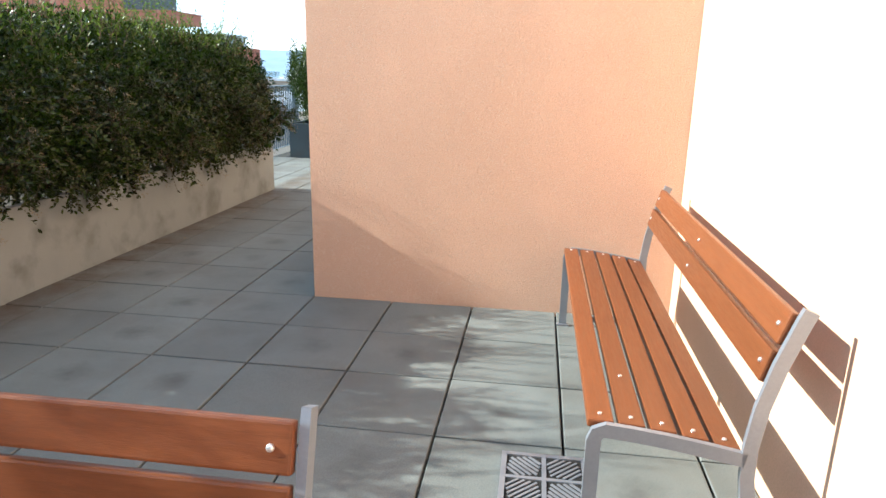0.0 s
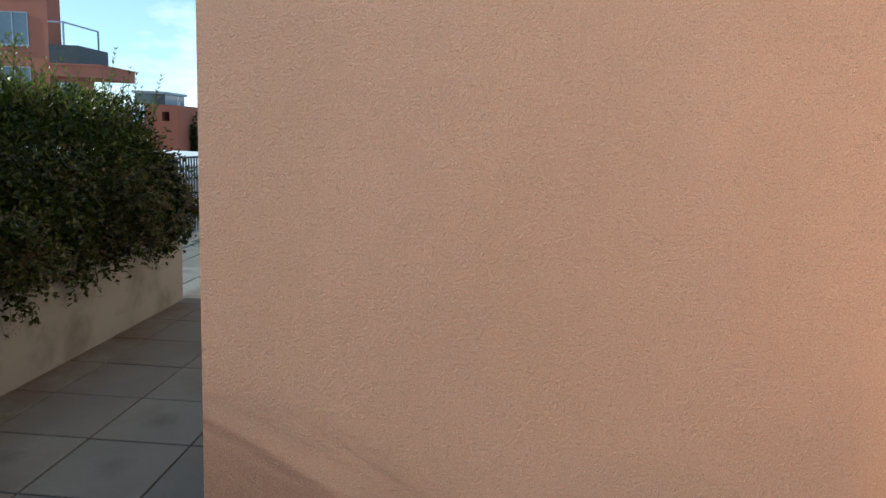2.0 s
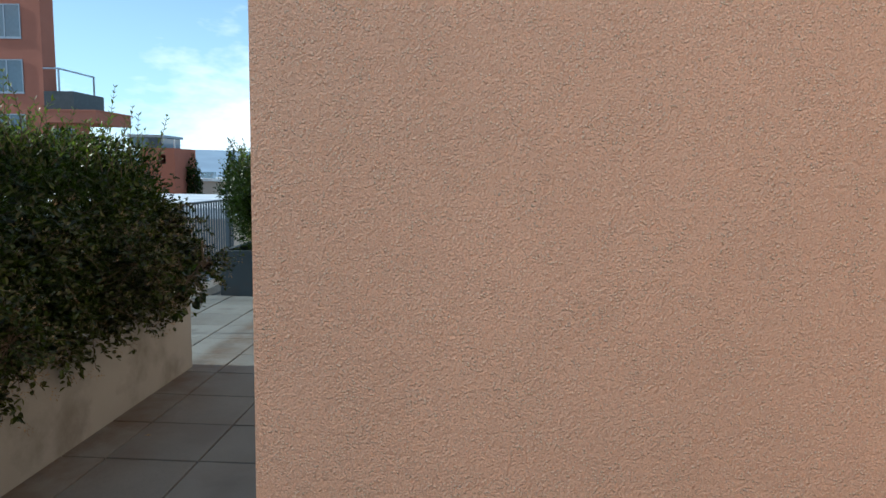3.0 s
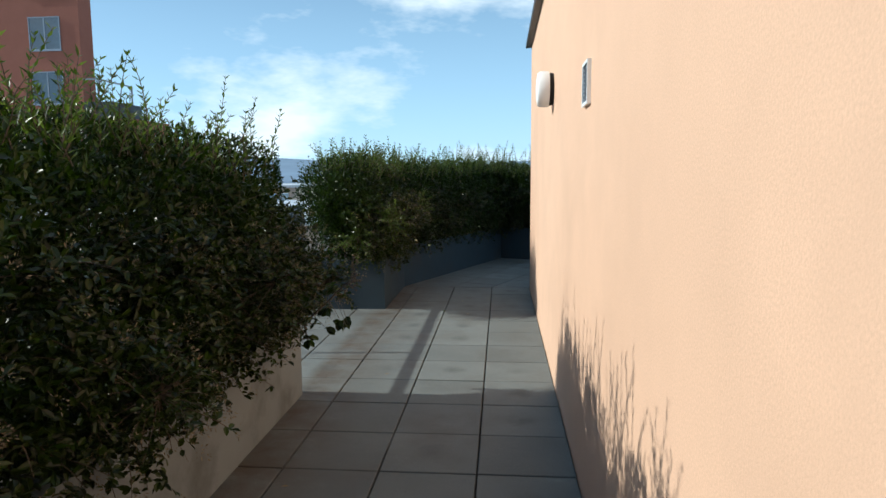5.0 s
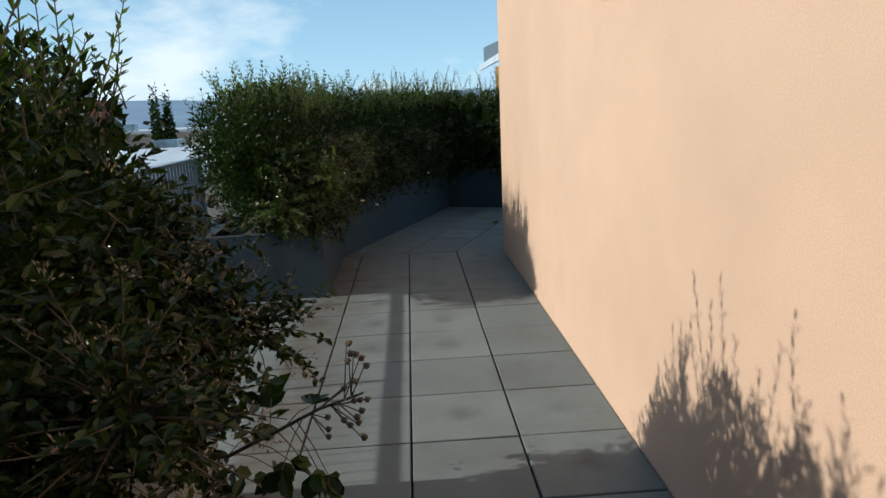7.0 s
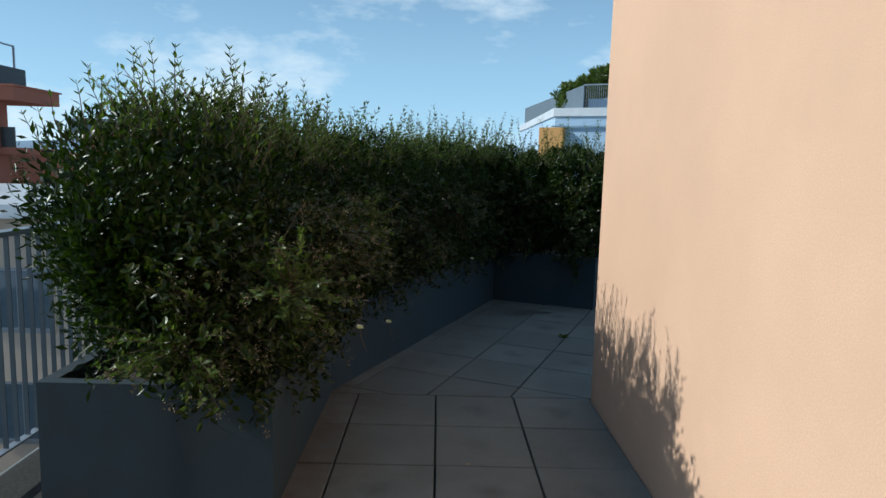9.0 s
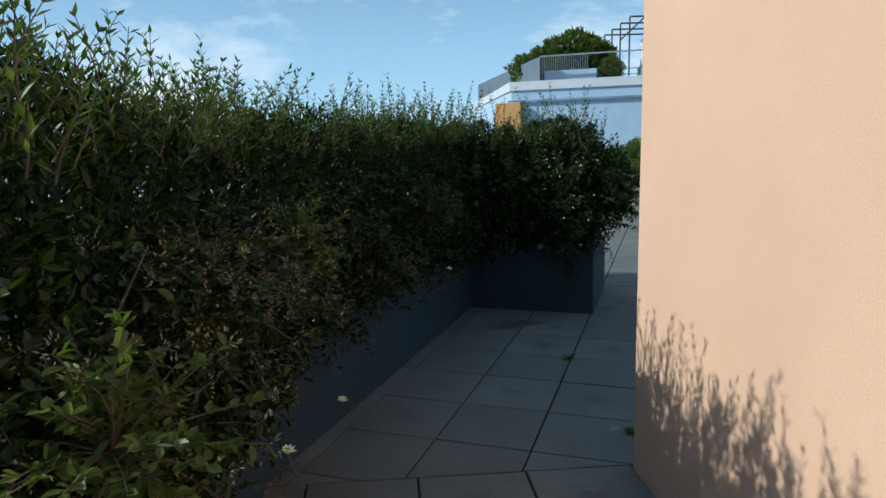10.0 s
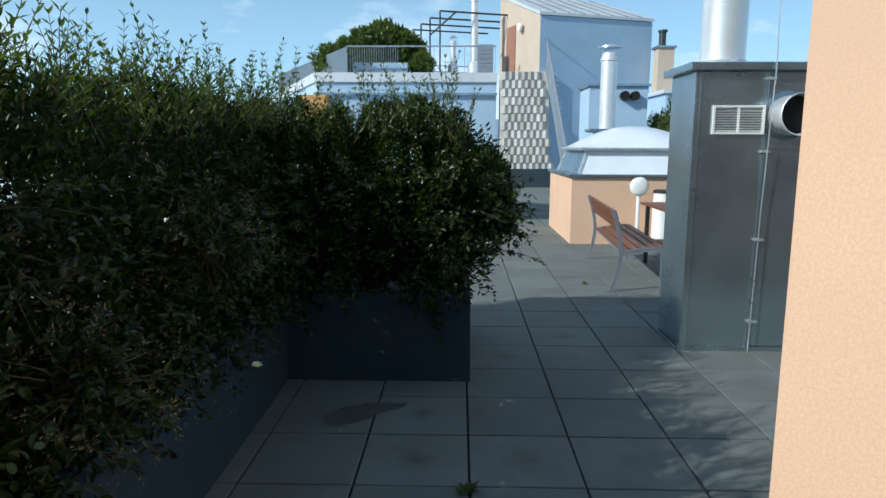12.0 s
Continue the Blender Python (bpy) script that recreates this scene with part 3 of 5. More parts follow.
        tube(bm, pts, [0.0028, 0.0024, 0.002, 0.0016, 0.001], 4, False)
        nodes = max(4, int(ln / 0.034))
        for q in range(nodes):
            f = (q + 0.5) / nodes * 4
            i = min(3, int(f))
            c = pts[i].lerp(pts[i + 1], f - i)
            ang = q * 1.57 + pr.uniform(-0.4, 0.4) + k
            for side in (0, math.pi):
                r = Vector((math.cos(ang + side), math.sin(ang + side), 0))
                w = (r * pr.uniform(0.45, 0.9) + d * pr.uniform(0.5, 1.0) + Vector((0, 0, pr.uniform(-0.1, 0.2)))).normalized()
                P.append(c)
                U.append(w)
                O.append(d - r * 0.3)
                Ls.append(pr.uniform(0.036, 0.064) * (1 - 0.3 * q / nodes))
                Ws.append(pr.uniform(0.009, 0.015))
    tagged(part("shoot_wood", bm, BARK, t), kind="stuff")
    leaves_mesh("shoot_growth", arr(P), arr(O), arr(U), np.array(Ls), np.array(Ws), LEAF_TIP, t, label="upright light green young shoots")
    return t


hedge("hedge", "dense dark green hedge with young shoots, overhanging its concrete planter", [(-3.30, 1.7), (-3.30, 7.30)], 0.54, 1.14, 0.60,
      105000, 42000, 620, 11, +1, lean=0.16, heads=380, shoot_len=(0.05, 0.46), grow=(1.1, 0.9))
# taller stretch added out of view so that its shade covers the near bench
hedge("hedge", "unseen taller dark green hedge in the long planter, added to shade the near bench", [(-3.30, -4.4), (-3.30, 1.3)], 0.52, 1.55, 1.02,
      40000, 9000, 220, 12, +1, heads=60, shoot_len=(0.06, 0.4))
hedge("hedge", "dark green hedge with brown seed heads bending along the terrace", [(-3.28, 10.45), (-3.28, 12.1), turned(-1.62, 0.6), turned(-1.55, 3.4)],
      0.48, 1.09, 0.60, 90000, 34000, 760, 23, +1, lean=0.18, heads=200, shoot_len=(0.11, 0.42), grow=(0.55, 1.1))
hedge("hedge", "dark green hedge spilling over the end of the planter", [turned(-1.7, 3.50), turned(-0.04, 3.50)],
      0.58, 1.10, 0.58, 54000, 16000, 240, 37, +1, lean=0.22, heads=90, shoot_len=(0.05, 0.46))


def rose_clump(p, r, seed, light):
    """A loose rose clump that bulges out of the hedge: arching stems with leaves and dry heads at their ends."""
    pr, rs = random.Random(seed), np.random.RandomState(seed)
    t = thing("rose_clump", "loose olive green rose clump with dry flower heads, sunlit ones coloured paler", "shrub", pose(*p), "rose clumps")
    bm = bmesh.new()
    P, O, U, Ls, Ws, H, HO, HU = [], [], [], [], [], [], [], []
    for k in range(70):
        d = Vector((pr.gauss(0, 1), pr.gauss(0, 1), pr.gauss(0.35, 0.8))).normalized()
        ln = r * pr.uniform(0.6, 1.25)
        pts = [Vector((0, 0, 0))]
        dd = d.copy()
        for q in range(4):
            pts.append(pts[-1] + dd * ln / 4)
            dd = (dd + Vector((pr.gauss(0, 0.12), pr.gauss(0, 0.12), -0.10))).normalized()
        tube(bm, pts, [0.0028, 0.0024, 0.002, 0.0015, 0.001], 4, False)
        for q in range(16):
            f = 1.0 + 3.0 * pr.random()
            i = min(3, int(f))
            w = (Vector((pr.gauss(0, 1), pr.gauss(0, 1), pr.gauss(0, 0.6))).normalized() + d * 0.6).normalized()
            P.append(pts[i].lerp(pts[i + 1], f - i))
            U.append(w)
            O.append(Vector((pr.gauss(0, 0.5), pr.gauss(0, 0.5), 1)) + d * 0.4)
            Ls.append(pr.uniform(0.020, 0.038))
            Ws.append(pr.uniform(0.012, 0.021))
        if k % 2 == 0:
            for q in range(16):
                w = (d + Vector((pr.gauss(0, 0.9), pr.gauss(0, 0.9), pr.gauss(0, 0.9)))).normalized()
                H.append(pts[-1] + w * pr.uniform(0.004, 0.034))
                HU.append(w)
                HO.append(Vector((pr.gauss(0, 1), pr.gauss(0, 1), pr.gauss(0, 1))))
    arr = lambda q: np.array([tuple(v) for v in q])
    tagged(part("wood", bm, BARK, t), kind="stuff")
    # light clumps take the paler leaf: sunlight on them put into the colour
    round_leaves("foliage", arr(P), arr(O), arr(U), np.array(Ls), np.array(Ws), LEAF_TIP if light else LEAF_OLIVE, t)
    n = len(H)
    leaves_mesh("seed_growth", arr(H), arr(HO), arr(HU), rs.uniform(0.008, 0.015, n), rs.uniform(0.003, 0.006, n), SEED, t)


for k, (p, r, light) in enumerate((((-2.72, 10.30, 0.98), 0.24, True), ((-3.05, 10.16, 0.82), 0.25, True), ((-2.66, 10.75, 1.15), 0.20, False), ((-2.64, 11.35, 0.95), 0.22, False),
                                  ((-2.62, 11.9, 1.1), 0.20, True), ((*turned(-0.98, 0.6), 0.85), 0.20, False), ((*turned(-0.98, 1.4), 1.05), 0.20, False), ((*turned(0.18, 3.4), 0.95), 0.24, True),
                                  ((*turned(0.16, 3.8), 1.0), 0.22, False), ((-2.60, 7.2, 0.85), 0.24, False), ((-2.58, 6.3, 1.0), 0.22, False), ((-2.62, 5.3, 0.8), 0.22, False),
                                  ((-2.66, 4.4, 1.0), 0.20, False), ((-2.62, 3.4, 0.85), 0.22, False))):
    rose_clump(p, r, 200 + k, light)


def rose_branch():
    """An arching rose twig that hangs out over the path, with rounded leaflets and small buds."""
    t = thing("rose_branch", "arching rose twig with rounded leaves and dry buds", "branch", pose(0, 0, 0))
    main = [Vector(p) for p in ((-2.95, 6.95, 0.64), (-2.70, 6.74, 0.67), (-2.52, 6.60, 0.76), (-2.38, 6.46, 0.88), (-2.27, 6.34, 0.98), (-2.18, 6.24, 1.05))]
    bm = bmesh.new()
    tube(bm, main, [0.006, 0.005, 0.0045, 0.004, 0.003, 0.002], 7)
    part("twig", bm, BARK, t, "brown thorny twig")
    pr = random.Random(17)
    P, U, O, Ls, Ws = [], [], [], [], []
    buds = bmesh.new()
    for k in range(24):
        f = 1.2 + 3.7 * k / 24
        i = min(4, int(f))
        p = main[i].lerp(main[i + 1], f - i)
        d = (main[i + 1] - main[i]).normalized()
        side = Vector((pr.gauss(0, 1), pr.gauss(0, 1), pr.gauss(-0.2, 0.8)))
        side = (side - d * side.dot(d)).normalized()
        if k < 17:
            q = p + side * pr.uniform(0.04, 0.11) + Vector((0, 0, -0.03))
            tube(buds, [p, p.lerp(q, 0.5) + Vector((0, 0, 0.008)), q], [0.0015, 0.0012, 0.001], 4)
            for n in range(4):
                w = (side + Vector((pr.gauss(0, 0.6), pr.gauss(0, 0.6), -0.3))).normalized()
                P.append(q)
                U.append(w)
                O.append(Vector((pr.gauss(0.2, 0.4), pr.gauss(-0.6, 0.4), 0.8)))
                Ls.append(pr.uniform(0.042, 0.064))
                Ws.append(pr.uniform(0.028, 0.040))
        else:
            for n in range(3):
                q = p + (d + side * pr.uniform(0.3, 1.0)).normalized() * pr.uniform(0.06, 0.13)
                tube(buds, [p, q], [0.0014, 0.001], 4)
                tube(buds, [q, q + d * 0.006, q + d * 0.014], [0.002, 0.006, 0.003], 6)
    tagged(part("side_growth", buds, BARK, t), kind="stuff")
    arr = lambda q: np.array([tuple(v) for v in q])
    round_leaves("leaf_growth", arr(P), arr(O), arr(U), np.array(Ls), np.array(Ws), LEAF, t)


rose_branch()

# ---- benches ----


def bench(m, length=1.92):
    """A park bench: two bent flat-steel side frames, five seat slats, two back slats. Local x along the bench, y from front to back."""
    t = thing("bench", "park bench with red-brown wooden slats and grey steel frames", "bench", m)
    seat = [(0.0, 0.455), (0.10, 0.452), (0.20, 0.442), (0.30, 0.428), (0.41, 0.412)]
    for x0 in (0.0, length - 0.018):
        bm = bmesh.new()
        ribbon(bm, [(0.02, 0.0), (0.02, 0.20), (0.02, 0.405), (0.028, 0.428), (0.05, 0.438), (0.12, 0.432), (0.22, 0.420), (0.32, 0.404), (0.42, 0.386)], 0.040, x0, x0 + 0.018)
        ribbon(bm, [(0.515, 0.0), (0.478, 0.10), (0.447, 0.22), (0.430, 0.33), (0.428, 0.42), (0.442, 0.54), (0.470, 0.66), (0.512, 0.79), (0.522, 0.815)], 0.038, x0, x0 + 0.018)
        bmesh.ops.bevel(bm, geom=[e for e in bm.edges if len(e.link_faces) == 2 and e.calc_face_angle(0) > 0.6], offset=0.004, segments=2, affect="EDGES")
        fr = part("side_frame", bm, STEEL, t, "bent grey steel side frame")
        for y in (0.02, 0.515):
            part("foot", boxes((x0 - 0.004, x0 + 0.026, y - 0.035, y + 0.035, 0.0, 0.012), bevel=0.003), STEEL, fr)
    part("brace", tube(bmesh.new(), [(0.03, 0.40, 0.375), (length - 0.03, 0.40, 0.375)], 0.014, 8), STEEL, t)
    part("brace", boxes((length / 2 - 0.02, length / 2 + 0.02, 0.02, 0.41, 0.395, 0.405)), STEEL, t)
    for k in range(5):
        y0 = 0.002 + k * 0.085
        z = 0.459 - 0.0022 * k * k - 0.002 * k
        bm = boxes((0.024, length - 0.024, y0, y0 + 0.072, z - 0.026, z), bevel=0.006)
        sl = part("slat", bm, WOOD, t, "red-brown seat slat")
        sl.matrix_basis = Matrix.Translation((0, y0, z)) @ pose(0, 0, 0, -1.5 - 1.6 * k) @ Matrix.Translation((0, -y0, -z))
        for x in (0.062, length - 0.062) if k != 1 else (0.062, length - 0.062, length * 0.83):
            part("bolt", lathe([(0.0065, z), (0.006, z + 0.003), (0.003, z + 0.004)], 10, Matrix.Translation((x, y0 + 0.036, 0))), CHROME, sl)
    for z0, yc, tilt in ((0.606, 0.443, 14), (0.712, 0.472, 17)):
        mm = pose(0, yc, z0, -tilt)
        sl = part("back_slat", boxes((0.024, length - 0.024, -0.016, 0.010, 0.0, 0.092), bevel=0.006), WOOD, t, "red-brown back slat")
        sl.matrix_basis = mm
        for x in (0.062, length - 0.062, length / 2):
            part("bolt", lathe([(0.0075, 0), (0.007, 0.004), (0.003, 0.006)], 10, Matrix.Translation((x, -0.016, 0.046)) @ pose(0, 0, 0, 90)), CHROME, sl)
    return t


first_bench = bench(pose(0.365, 3.80, 0, 0, 0, -90))
copy_thing(first_bench, pose(-0.165, 0.69, 0, 0, 0, 0) @ pose(-1.92, 0, 0))
far_bench = copy_thing(first_bench, G2 @ pose(1.95, 5.47, 0, 0, 0, 86))
for o in (first_bench, far_bench):
    tagged(o, group="terrace benches")

# ---- fixtures on the house wall ----


def wall_lamp():
    """A round opal bulkhead lamp on a black ring, on the wall that faces west."""
    t = thing("wall_lamp", "round white opal wall lamp on a black ring", "lamp", pose(W, 8.36, 2.12, 0, -90, 0) @ Matrix.Diagonal((0.84, 0.84, 0.95, 1)))
    part("ring", lathe([(0.135, 0.0), (0.14, 0.006), (0.14, 0.028), (0.132, 0.034)], 36), BLACK, t, "black mounting ring", True)
    part("diffuser", lathe([(0.128, 0.030), (0.152, 0.036), (0.156, 0.06), (0.154, 0.105), (0.140, 0.122), (0.09, 0.130), (0.02, 0.132)], 40), WHITE, t, "white opal glass cover", True)


def grille(name, label, m, w, h, n, slat_mat, columns=1):
    """A louvred vent: a frame round slanted slats, before a black plate that paints the shade of the opening. Local x
    across, y up, z out of the wall.
    """
    t = thing(name, label, "vent", m)
    f = 0.014
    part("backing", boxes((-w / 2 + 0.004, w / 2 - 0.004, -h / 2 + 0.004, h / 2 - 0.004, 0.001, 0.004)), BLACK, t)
    part("frame", boxes((-w / 2, w / 2, h / 2 - f, h / 2, 0, 0.018), (-w / 2, w / 2, -h / 2, -h / 2 + f, 0, 0.018),
                        (-w / 2, -w / 2 + f, -h / 2 + f, h / 2 - f, 0, 0.018), (w / 2 - f, w / 2, -h / 2 + f, h / 2 - f, 0, 0.018),
                        *([(-f / 2, f / 2, -h / 2 + f, h / 2 - f, 0, 0.016)] if columns == 2 else [])), WHITE, t)
    for k in range(n):
        y = -h / 2 + f + (k + 0.5) * (h - 2 * f) / n
        bm = bmesh.new()
        box(bm, -w / 2 + f, w / 2 - f, -0.006, 0.006, -0.001, 0.001, m=pose(0, y, 0.009, 35, 0, 0))
        part("slat", bm, slat_mat, t)


wall_lamp()
grille("wall_vent", "silver louvred ventilation grille in the wall", pose(W, 6.355, 1.89, 90, 0, -90), 0.18, 0.19, 9, STEEL)

# ---- drain grate ----
t = thing("drain_grate", "square galvanised drain grate with slanted slots in the floor", "grate", pose(0.275, 2.275, 0.002))
# a flat black plate paints the shade of the drain well
part("shade_plate", boxes((-0.15, 0.15, -0.15, 0.15, -0.004, 0.001)), BLACK, t)
part("rim", boxes((-0.155, 0.155, 0.135, 0.155, 0, 0.006), (-0.155, 0.155, -0.155, -0.135, 0, 0.006), (-0.155, -0.135, -0.135, 0.135, 0, 0.006),
                  (0.135, 0.155, -0.135, 0.135, 0, 0.006), (-0.008, 0.008, -0.135, 0.135, 0, 0.006), (-0.135, 0.135, -0.008, 0.008, 0, 0.005)), STEEL, t)
for qx in (-1, 1):
    for qy in (-1, 1):
        for k in range(-3, 4):
            bm = bmesh.new()
            ln = 0.066 - 0.012 * abs(k)
            box(bm, -ln, ln, -0.0045, 0.0045, 0.0005, 0.005, m=pose(qx * 0.0715, qy * 0.0715, 0, 0, 0, 45 * qx * qy) @ pose(0, k * 0.0185, 0))
            part("bar", bm, STEEL, t)

# ---- railing along the terrace edge ----
RX = -4.17
t = thing("railing", "grey steel railing of upright flat bars at the terrace edge", "railing")
part("top_rail", boxes((RX - 0.035, RX + 0.035, -5.0, 12.15, 1.10, 1.125), bevel=0.004), RAILM, t, "flat steel handrail")
part("bottom_rail", boxes((RX - 0.02, RX + 0.02, -5.0, 12.15, 0.09, 0.10)), RAILM, t)
for y in (-3.0, -1.0, 1.0, 3.0, 5.0, 7.0, 8.6, 10.2, 11.8):
    part("post", boxes((RX - 0.03, RX + 0.03, y - 0.012, y + 0.012, -0.07, 1.10), bevel=0.003), BARM, t)
bar = part("bar", boxes((RX - 0.012, RX + 0.012, -0.002, 0.002, 0.10, 1.10)), BARM, t)
for k in range(1, 66):
    o = bar.copy()
    scene.collection.objects.link(o)
    o.matrix_basis = Matrix.Translation((0, 6.6 + k * 0.082, 0))
bar.matrix_basis = Matrix.Translation((0, 6.6, 0))

# ---- beyond the bend: the flue housing ----


def flue_housing():
    t = thing("flue_housing", "tall zinc-clad flue housing with a flat cap and steel flue", "flue housing", G2 @ pose(1.5, 3.63, 0))
    body = part("body", boxes((0, 0.49, 0, 0.50, 0.0, 1.93), (0.492, 1.30, 0.012, 0.50, 0.0, 1.93), bevel=0.006), ZINC, t, "dull zinc sheet cladding")
    part("cap", boxes((-0.05, 1.36, -0.05, 0.56, 1.93, 1.985), bevel=0.008), ZINC, t, "folded zinc cap")
    part("base_flange", boxes((-0.012, 1.31, -0.012, 0.0, 0.0, 0.03)), ZINC, t)
    part("seam", boxes((0.035, 0.043, -0.006, 0.0, 0.03, 1.92)), ZINC, t)
    part("joint_strip", boxes((0.50, 1.30, -0.003, 0.012, 1.42, 1.435)), ZINC, t)
    part("flue", lathe([(0.150, 1.985), (0.150, 3.30), (0.154, 3.31), (0.154, 3.35), (0.150, 3.36), (0.150, 5.2)], 40, Matrix.Translation((0.26, 0.25, 0))), FLUE, t, "bright steel flue pipe", True)
    part("flue_collar", lathe([(0.185, 1.984), (0.18, 1.998), (0.156, 2.02)], 40, Matrix.Translation((0.26, 0.25, 0))), CHROME, t, "", True)
    rod = bmesh.new()
    tube(rod, [(0.468, -0.028, 0.0), (0.485, -0.026, 1.0), (0.497, -0.060, 1.92), (0.497, -0.062, 2.02), (0.497, -0.02, 2.8), (0.497, -0.02, 4.2)], 0.0045, 8)
    cable = part("lightning_cable", rod, CHROME, t, "thin lightning conductor rod", True)
    for z in (0.22, 0.80, 1.40, 1.88):
        part("clamp", boxes((0.455, 0.52, -0.034, 0.0, z - 0.008, z + 0.008), bevel=0.003), CHROME, cable)
    # open round pipe that sticks out of the front
    r = 0.13
    bm = bmesh.new()
    tube(bm, [(0.62, 0.012, 1.64), (0.62, -0.185, 1.64), (0.62, -0.19, 1.64), (0.62, -0.21, 1.64)], [r, r, r * 1.06, r * 1.06], 32, False)
    p = part("vent_pipe", bm, FLUE, t, "open round vent pipe", True)
    sol = p.modifiers.new("wall", "SOLIDIFY")
    sol.thickness = 0.004
    # black disc: the shade within the pipe, put in as colour
    part("inner_shade", lathe([(r * 0.97, 0.0), (r * 0.97, 0.002)], 32, Matrix.Translation((0.62, -0.10, 1.64)) @ pose(0, 0, 0, 90)), BLACK, p)
    part("collar", lathe([(r * 1.25, 0.0), (r * 1.25, 0.01), (r * 1.02, 0.02)], 32, Matrix.Translation((0.62, 0.012, 1.64)) @ pose(0, 0, 0, 90)), ZINC, p)
    return t


flue_housing()
grille("housing_vent", "white louvred grille on the flue housing", G2 @ pose(1.795, 3.628, 1.61, 90), 0.345, 0.19, 10, WHITE, 2)

# ---- roof light on its kerb ----
SU0, SU1, SV0, SV1 = 1.56, 3.85, 8.68, 10.95
t = thing("roof_light", "domed roof light on a peach rendered kerb", "skylight", G2)
part("kerb", boxes((SU0, SU1, SV0, SV1, -0.02, 0.97)), PEACH, t, "peach rendered kerb wall")
part("flashing", boxes((SU0 - 0.04, SU1 + 0.04, SV0 - 0.04, SV1 + 0.04, 0.97, 1.02), bevel=0.01), ZINC, t, "grey metal flashing")
bm = bmesh.new()
lo = [bm.verts.new(c) for c in ((SU0 + 0.12, SV0 + 0.12, 1.02), (SU1 - 0.12, SV0 + 0.12, 1.02), (SU1 - 0.12, SV1 - 0.12, 1.02), (SU0 + 0.12, SV1 - 0.12, 1.02))]
hi = [bm.verts.new(c) for c in ((SU0 + 0.25, SV0 + 0.25, 1.36), (SU1 - 0.25, SV0 + 0.25, 1.36), (SU1 - 0.25, SV1 - 0.25, 1.36), (SU0 + 0.25, SV1 - 0.25, 1.36))]
for k in range(4):
    bm.faces.new((lo[k], lo[(k + 1) % 4], hi[(k + 1) % 4], hi[k]))
ups = part("upstand", bm, DOME, t, "pale translucent upstand with a zinc side")
ups.data.materials.append(ZINC)
ups.data.polygons[3].material_index = 1
for k in range(4):
    a, b = ((SU0 + 0.12, SU1 - 0.12)[k in (1, 2)], (SV0 + 0.12, SV1 - 0.12)[k > 1]), ((SU0 + 0.25, SU1 - 0.25)[k in (1, 2)], (SV0 + 0.25, SV1 - 0.25)[k > 1])
    part("corner_bar", tube(bmesh.new(), [(*a, 1.02), (*b, 1.37)], 0.022, 6), CHROME, t)
bm = bmesh.new()
n = 16
rows = []
for i in range(n + 1):
    row = []
    for j in range(n + 1):
        a, b = i / n * 2 - 1, j / n * 2 - 1
        z = 1.40 + 0.34 * ((1 - abs(a) ** 1.9) * (1 - abs(b) ** 1.9)) ** 0.85
        row.append(bm.verts.new(((SU0 + SU1) / 2 + a * ((SU1 - SU0) / 2 - 0.17), (SV0 + SV1) / 2 + b * ((SV1 - SV0) / 2 - 0.17), z)))
    rows.append(row)
for i in range(n):
    for j in range(n):
        bm.faces.new((rows[i][j], rows[i + 1][j], rows[i + 1][j + 1], rows[i][j + 1]))
part("dome", bm, DOME, t, "milky domed cover", True)
part("dome_rim", boxes((SU0 + 0.15, SU1 - 0.15, SV0 + 0.15, SV1 - 0.15, 1.36, 1.402), bevel=0.008), CHROME, t)

t = thing("bollard_lamp", "round white globe lamp on a thin post", "lamp", G2 @ pose(2.47, 8.45, 0))
part("post", tube(bmesh.new(), [(0, 0, 0), (0, 0, 0.80)], 0.028, 14), WHITE, t, "white post", True)
part("ring", lathe([(0.07, -0.03), (0.13, -0.03), (0.13, -0.01), (0.07, -0.01)], 28, Matrix.Translation((0, 0, 0.86)) @ pose(0, 0, 0, 90)), DARKM, t)
part("diffuser", lathe([(0.03, 0.07), (0.09, 0.066), (0.125, 0.045), (0.135, 0.02), (0.132, -0.008)][::-1], 32, Matrix.Translation((0, 0, 0.86)) @ pose(0, 0, 0, 90)), WHITE, t, "white opal cover", True)
t = thing("litter_bin", "white metal litter bin with a dark lid against the kerb", "bin", G2 @ pose(2.82, 8.46, 0))
part("body", lathe([(0.13, 0.12), (0.14, 0.13), (0.14, 0.76), (0.132, 0.77)], 28), WHITE, t, "", True)
part("lid", lathe([(0.142, 0.77), (0.142, 0.80), (0.12, 0.815)], 28), DARKM, t, "dark lid", True)
part("post", boxes((-0.02, 0.02, 0.14, 0.17, 0, 0.80)), STEEL, t)

t = thing("table", "slatted red-brown wooden table with dark legs", "table", G2 @ pose(2.18, 5.6, 0))
for k in range(7):
    part("slat", boxes((k * 0.10, k * 0.10 + 0.088, 0, 1.7, 0.715, 0.742), bevel=0.005), WOOD, t)
for x, y in ((0.04, 0.12), (0.62, 0.12), (0.04, 1.55), (0.62, 1.55)):
    part("leg", boxes((x, x + 0.045, y, y + 0.045, 0, 0.715), bevel=0.004), DARKM, t)

# ---- the upper terrace: stair hut, steps, block wall, flat building ----
C = Vector((2.60, 22.0))
D1, D2 = Vector((-1.13, 3.5)).normalized(), Vector((3.5, 1.13)).normalized()
hut = [C, C + D2 * 4.3, C + D2 * 4.3 + D1 * 3.7, C + D1 * 3.7]
t = thing("stair_hut", "small rendered hut with a glazed sloping roof above the steps", "hut", G2)
bm = bmesh.new()
ztop = (5.72, 5.72, 7.0, 7.05)
lo = [bm.verts.new((p.x, p.y, 0)) for p in hut]
